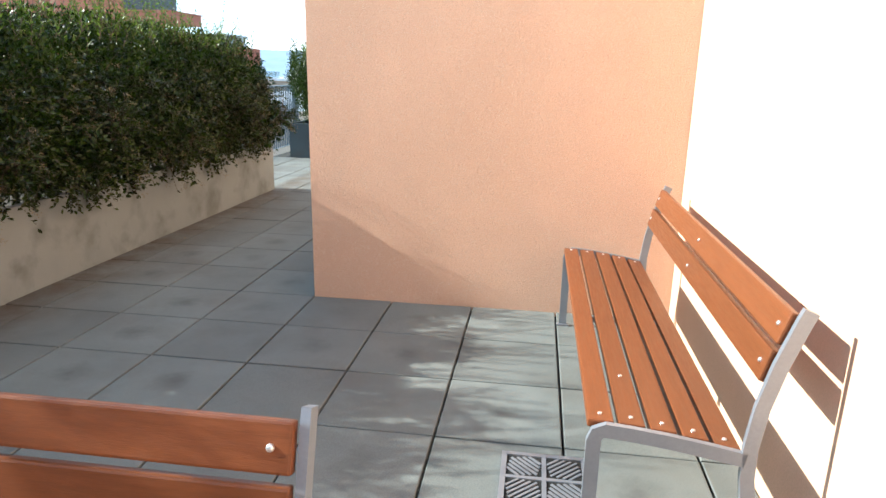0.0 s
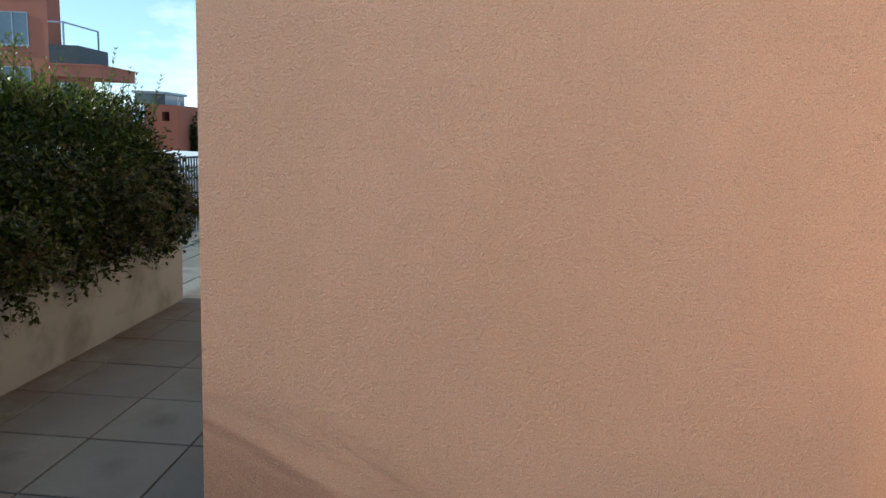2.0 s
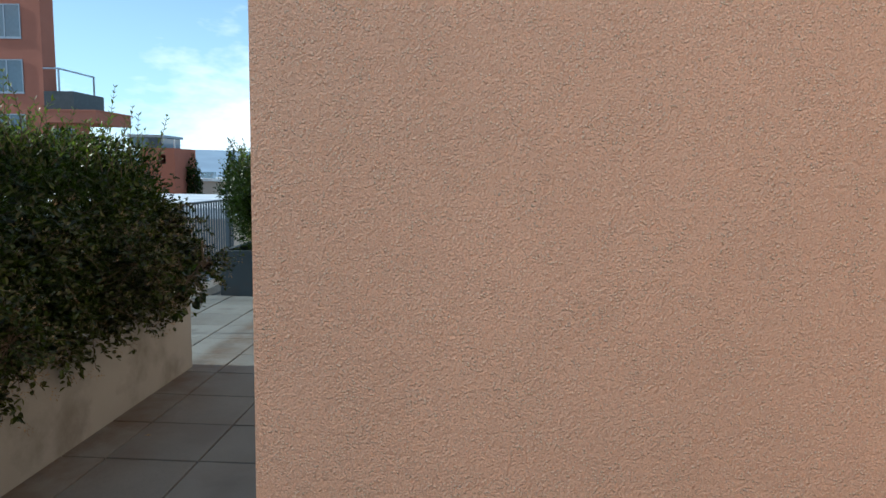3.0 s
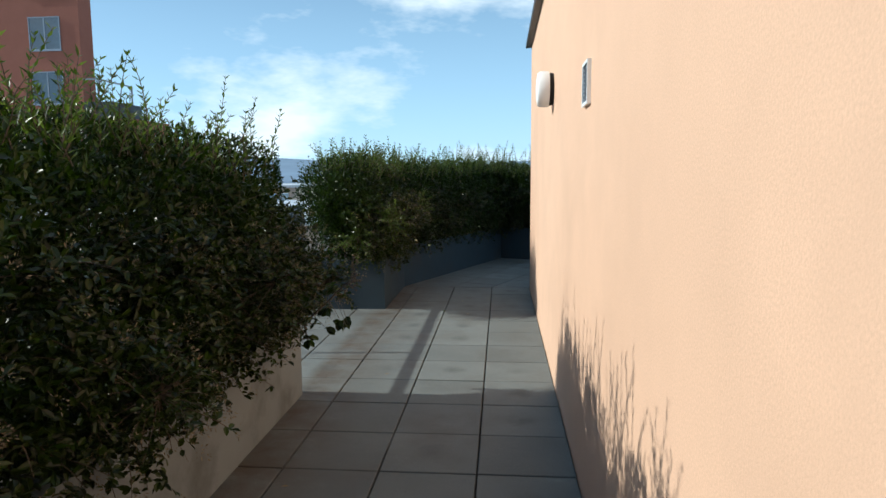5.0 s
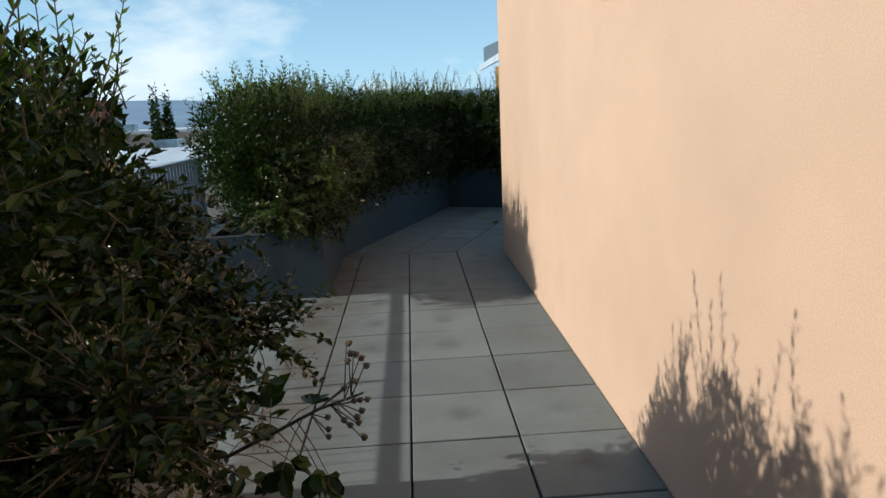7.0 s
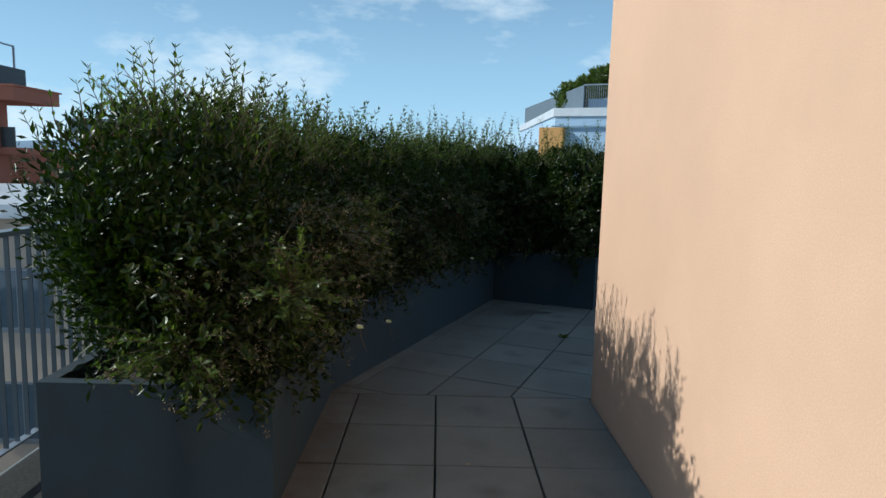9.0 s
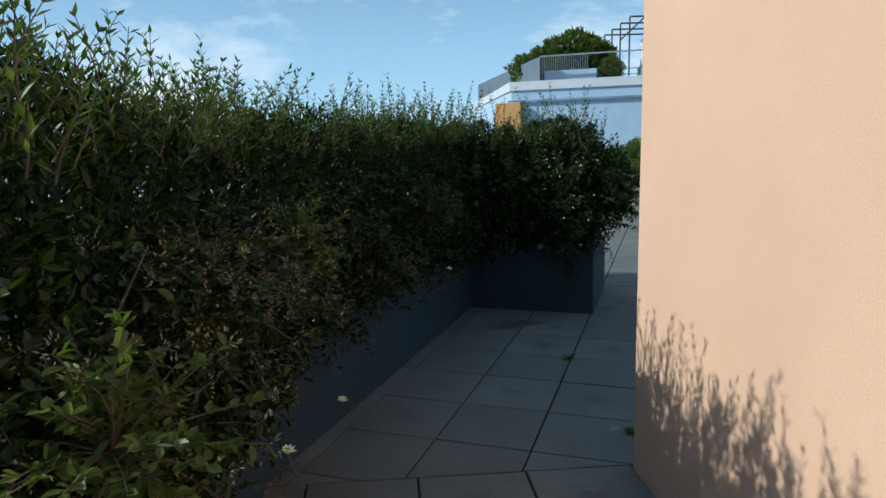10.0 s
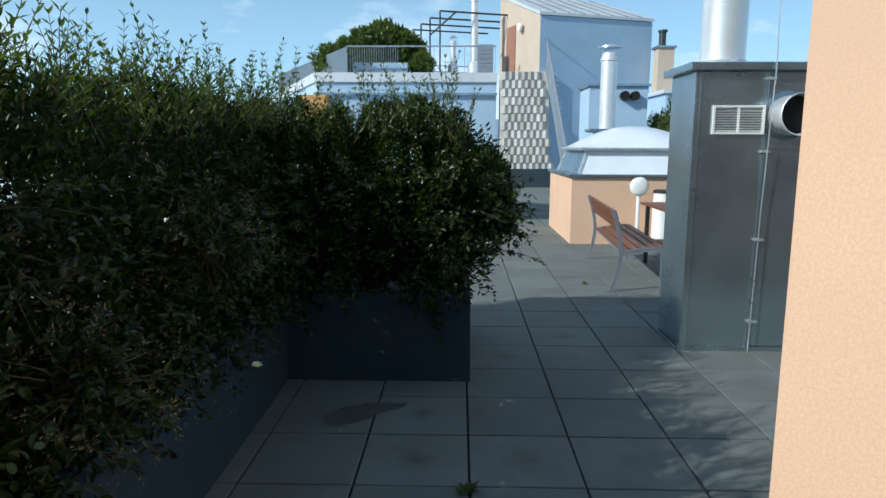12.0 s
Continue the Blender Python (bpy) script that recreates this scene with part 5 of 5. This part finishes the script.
# ---- small growth and litter ----


def weed(x, y, n, r, seed):
    rs = np.random.RandomState(seed)
    t = thing("weed", "small green weed growing in a paver joint", "weed", pose(x, y, -0.002), "joint weeds")
    a = rs.uniform(0, 6.28, n)
    up = np.stack([np.cos(a), np.sin(a), rs.uniform(0.3, 1.4, n)], axis=1)
    pos = np.stack([np.cos(a) * 0.004, np.sin(a) * 0.004, np.zeros(n)], axis=1)
    leaves_mesh("foliage", pos, np.tile([0.0, 0.0, 1.0], (n, 1)) + rs.normal(0, 0.2, (n, 3)), up, rs.uniform(r * 0.5, r, n), rs.uniform(r * 0.2, r * 0.35, n), LEAF_TIP, t)


for k, (x, y, n, r) in enumerate(((-1.033, 13.53, 26, 0.075), (-1.03, 12.32, 26, 0.06), (1.95, 18.0, 14, 0.06), (1.80, 16.9, 16, 0.06), (-2.15, 10.42, 8, 0.03))):
    weed(x, y, n, r, 70 + k)


def blossom(p, seed):
    rs = np.random.RandomState(seed)
    t = thing("rose", "small white rose blossom on the shrub", "flower", pose(*p), "white roses")
    n = 16
    a = np.arange(n) * 2.4
    up = np.stack([np.cos(a), np.sin(a), 0.3 + 0.08 * np.arange(n)], axis=1)
    leaves_mesh("bloom", np.zeros((n, 3)), np.tile([0.0, 0.0, 1.0], (n, 1)), up, np.full(n, 0.022), np.full(n, 0.018), PETAL, t)
    bm = bmesh.new()
    tube(bm, [(0, 0, 0), (0.01, 0, -0.05), (0.03, 0.02, -0.11)], 0.002, 4)
    part("stem", bm, BARK, t)


def fallen_leaf(x, y, seed):
    rs = np.random.RandomState(seed)
    t = thing("fallen_leaf", "dry brown leaf lying on the pavers", "leaf", pose(x, y, 0.004), "fallen leaves")
    a = rs.uniform(0, 6.28)
    leaves_mesh("blade", np.zeros((1, 3)), np.array([[0, 0, 1.0]]), np.array([[math.cos(a), math.sin(a), 0.12]]), np.array([0.04]), np.array([0.022]), SEED, t)


for k, p in enumerate(((-2.42, 11.4, 0.62), (-2.30, 13.3, 0.80), (*turned(0.22, 3.4), 1.2), (*turned(0.30, 3.9), 1.05), (*turned(-0.75, 1.2), 0.7), (-2.50, 10.75, 0.75))):
    blossom(p, 90 + k)
for k, (x, y) in enumerate(((-2.62, 9.9), (-1.9, 10.3), (-2.4, 8.1), (-0.6, 15.2), (-2.0, 11.0), (1.85, 17.0), (-1.4, 14.3), (-2.55, 6.3), (-2.7, 5.2))):
    fallen_leaf(x, y, 120 + k)

bm = bmesh.new()
pr = random.Random(31)
cx, cy = turned(-0.62, 2.45)
ring = [bm.verts.new((cx + (0.22 + 0.07 * math.sin(3 * k * 0.2618 + 1) + pr.uniform(-0.03, 0.03)) * math.cos(k * 0.2618) * 1.1, cy + (0.10 + 0.03 * math.sin(2 * k * 0.2618) + pr.uniform(-0.02, 0.02)) * math.sin(k * 0.2618), 0.0045)) for k in range(24)]
bm.faces.new(ring)
tagged(part("damp_patch", bm, DAMP), "dark damp dirt patch on the pavers", "stain")

# ---- floor pavers: 0.5 m squares, cut at the bend ----
PITCH, GAP, TH = 0.5, 0.010, 0.030


def paver_mesh(poly, name="paver"):
    """A slab over a polygon with chamfered top edges."""
    top = inset(poly, 0.004)
    n = len(poly)
    vs = [(x, y, -TH) for x, y in poly] + [(x, y, -0.003) for x, y in poly] + [(x, y, 0.0) for x, y in top]
    fs = [tuple(range(2 * n, 3 * n))]
    for k in range(n):
        j = (k + 1) % n
        fs += [(k, j, n + j, n + k), (n + k, n + j, 2 * n + j, 2 * n + k)]
    return vs, fs


def clip(poly, keep):
    """The part of a polygon where keep(p) >= 0."""
    out = []
    for a, b in zip(poly, poly[1:] + poly[:1]):
        da, db = keep(a), keep(b)
        if da >= 0:
            out.append(a)
        if (da >= 0) != (db >= 0):
            k = da / (da - db)
            out.append((a[0] + (b[0] - a[0]) * k, a[1] + (b[1] - a[1]) * k))
    return out


half = (PITCH - GAP) / 2
square = [(-half, -half), (half, -half), (half, half), (-half, half)]
vs, fs = paver_mesh(square)
PAVER_MESH = bpy.data.meshes.new("paver")
PAVER_MESH.from_pydata(vs, [], fs)
PAVER_MESH.materials.append(PAVER)
rng = random.Random(4)
far_v, far_f, count = [], [], 0


def lay(poly, m=None):
    global count
    count += 1
    if count <= 300:
        vs, fs = paver_mesh(poly)
        me = bpy.data.meshes.new("paver")
        me.from_pydata(vs, [], fs)
        me.materials.append(PAVER)
        ob = new("paver", me)
        ob.parent = floor
    else:
        vs, fs = paver_mesh(poly)
        k = len(far_v)
        far_v.extend(vs)
        far_f.extend(tuple(i + k for i in f) for f in fs)


def whole(x, y, turn):
    global count
    count += 1
    if count <= 300:
        ob = new("paver", PAVER_MESH)
        ob.parent = floor
        ob.matrix_basis = pose(x, y, rng.uniform(-0.0015, 0.0015), rng.uniform(-0.12, 0.12), rng.uniform(-0.12, 0.12), turn + rng.choice((0, 90, 180, 270)) + rng.uniform(-0.15, 0.15))
    else:
        c, s = math.cos(radians(turn)), math.sin(radians(turn))
        vs, fs = paver_mesh(square)
        k = len(far_v)
        dz = rng.uniform(-0.0015, 0.0015)
        far_v.extend((x + c * a - s * b, y + s * a + c * b, z + dz) for a, b, z in vs)
        far_f.extend(tuple(i + k for i in f) for f in fs)


# rows of the path and of the seating corner, from the house wall outwards
cells = []
for j in range(-17, 16):
    for i in range(-6, 5):
        x, y = W + PITCH * (i + 0.5), F + PITCH * (j + 0.5)
        if x < -4.05 or (i >= 0 and y > F) or x > XR + 0.2:
            continue
        if x < -2.95 and not 7.4 < y < 10.7:
            continue
        cells.append((x, y))
cells.sort(key=lambda c: abs(c[1] - 6))
late = []
for x, y in cells:
    if x + half > XR:
        late.append([(x - half, y - half), (XR - 0.004, y - half), (XR - 0.004, y + half), (x - half, y + half)])
    else:
        whole(x, y, 0)
for p in late:
    lay(p)

# the turned field beyond the bend
cells2 = []
for j in range(-3, 44):
    for i in range(-5, 20):
        u, v = PITCH * (i + 0.5) - 0.02, 0.2 + PITCH * (j + 0.5)
        cells2.append((u, v))
cells2.sort(key=lambda c: c[0] ** 2 + (c[1] - 1.5) ** 2)
for u, v in cells2:
    corners = [turned(u + a, v + b) for a, b in square]
    if all(p[1] < 12.004 for p in corners):
        continue
    if u < -1.4 and v < 4.0 or (u < -0.3 and 3.3 < v < 4.0):
        continue
    if v < 1.5 and u > 2.5:
        continue
    if any(p[1] < 12.004 for p in corners):
        poly = clip(corners, lambda p: p[1] - 12.004)
        if len(poly) >= 3:
            lay(poly)
    else:
        p = turned(u, v)
        whole(p[0], p[1], -BEND)
me = bpy.data.meshes.new("paver_field")
me.from_pydata(far_v, [], far_f)
me.materials.append(PAVER_JOIN)
ob = tagged(new("paver_field", me), "grey concrete pavers further off", kind="stuff")
ob.parent = floor
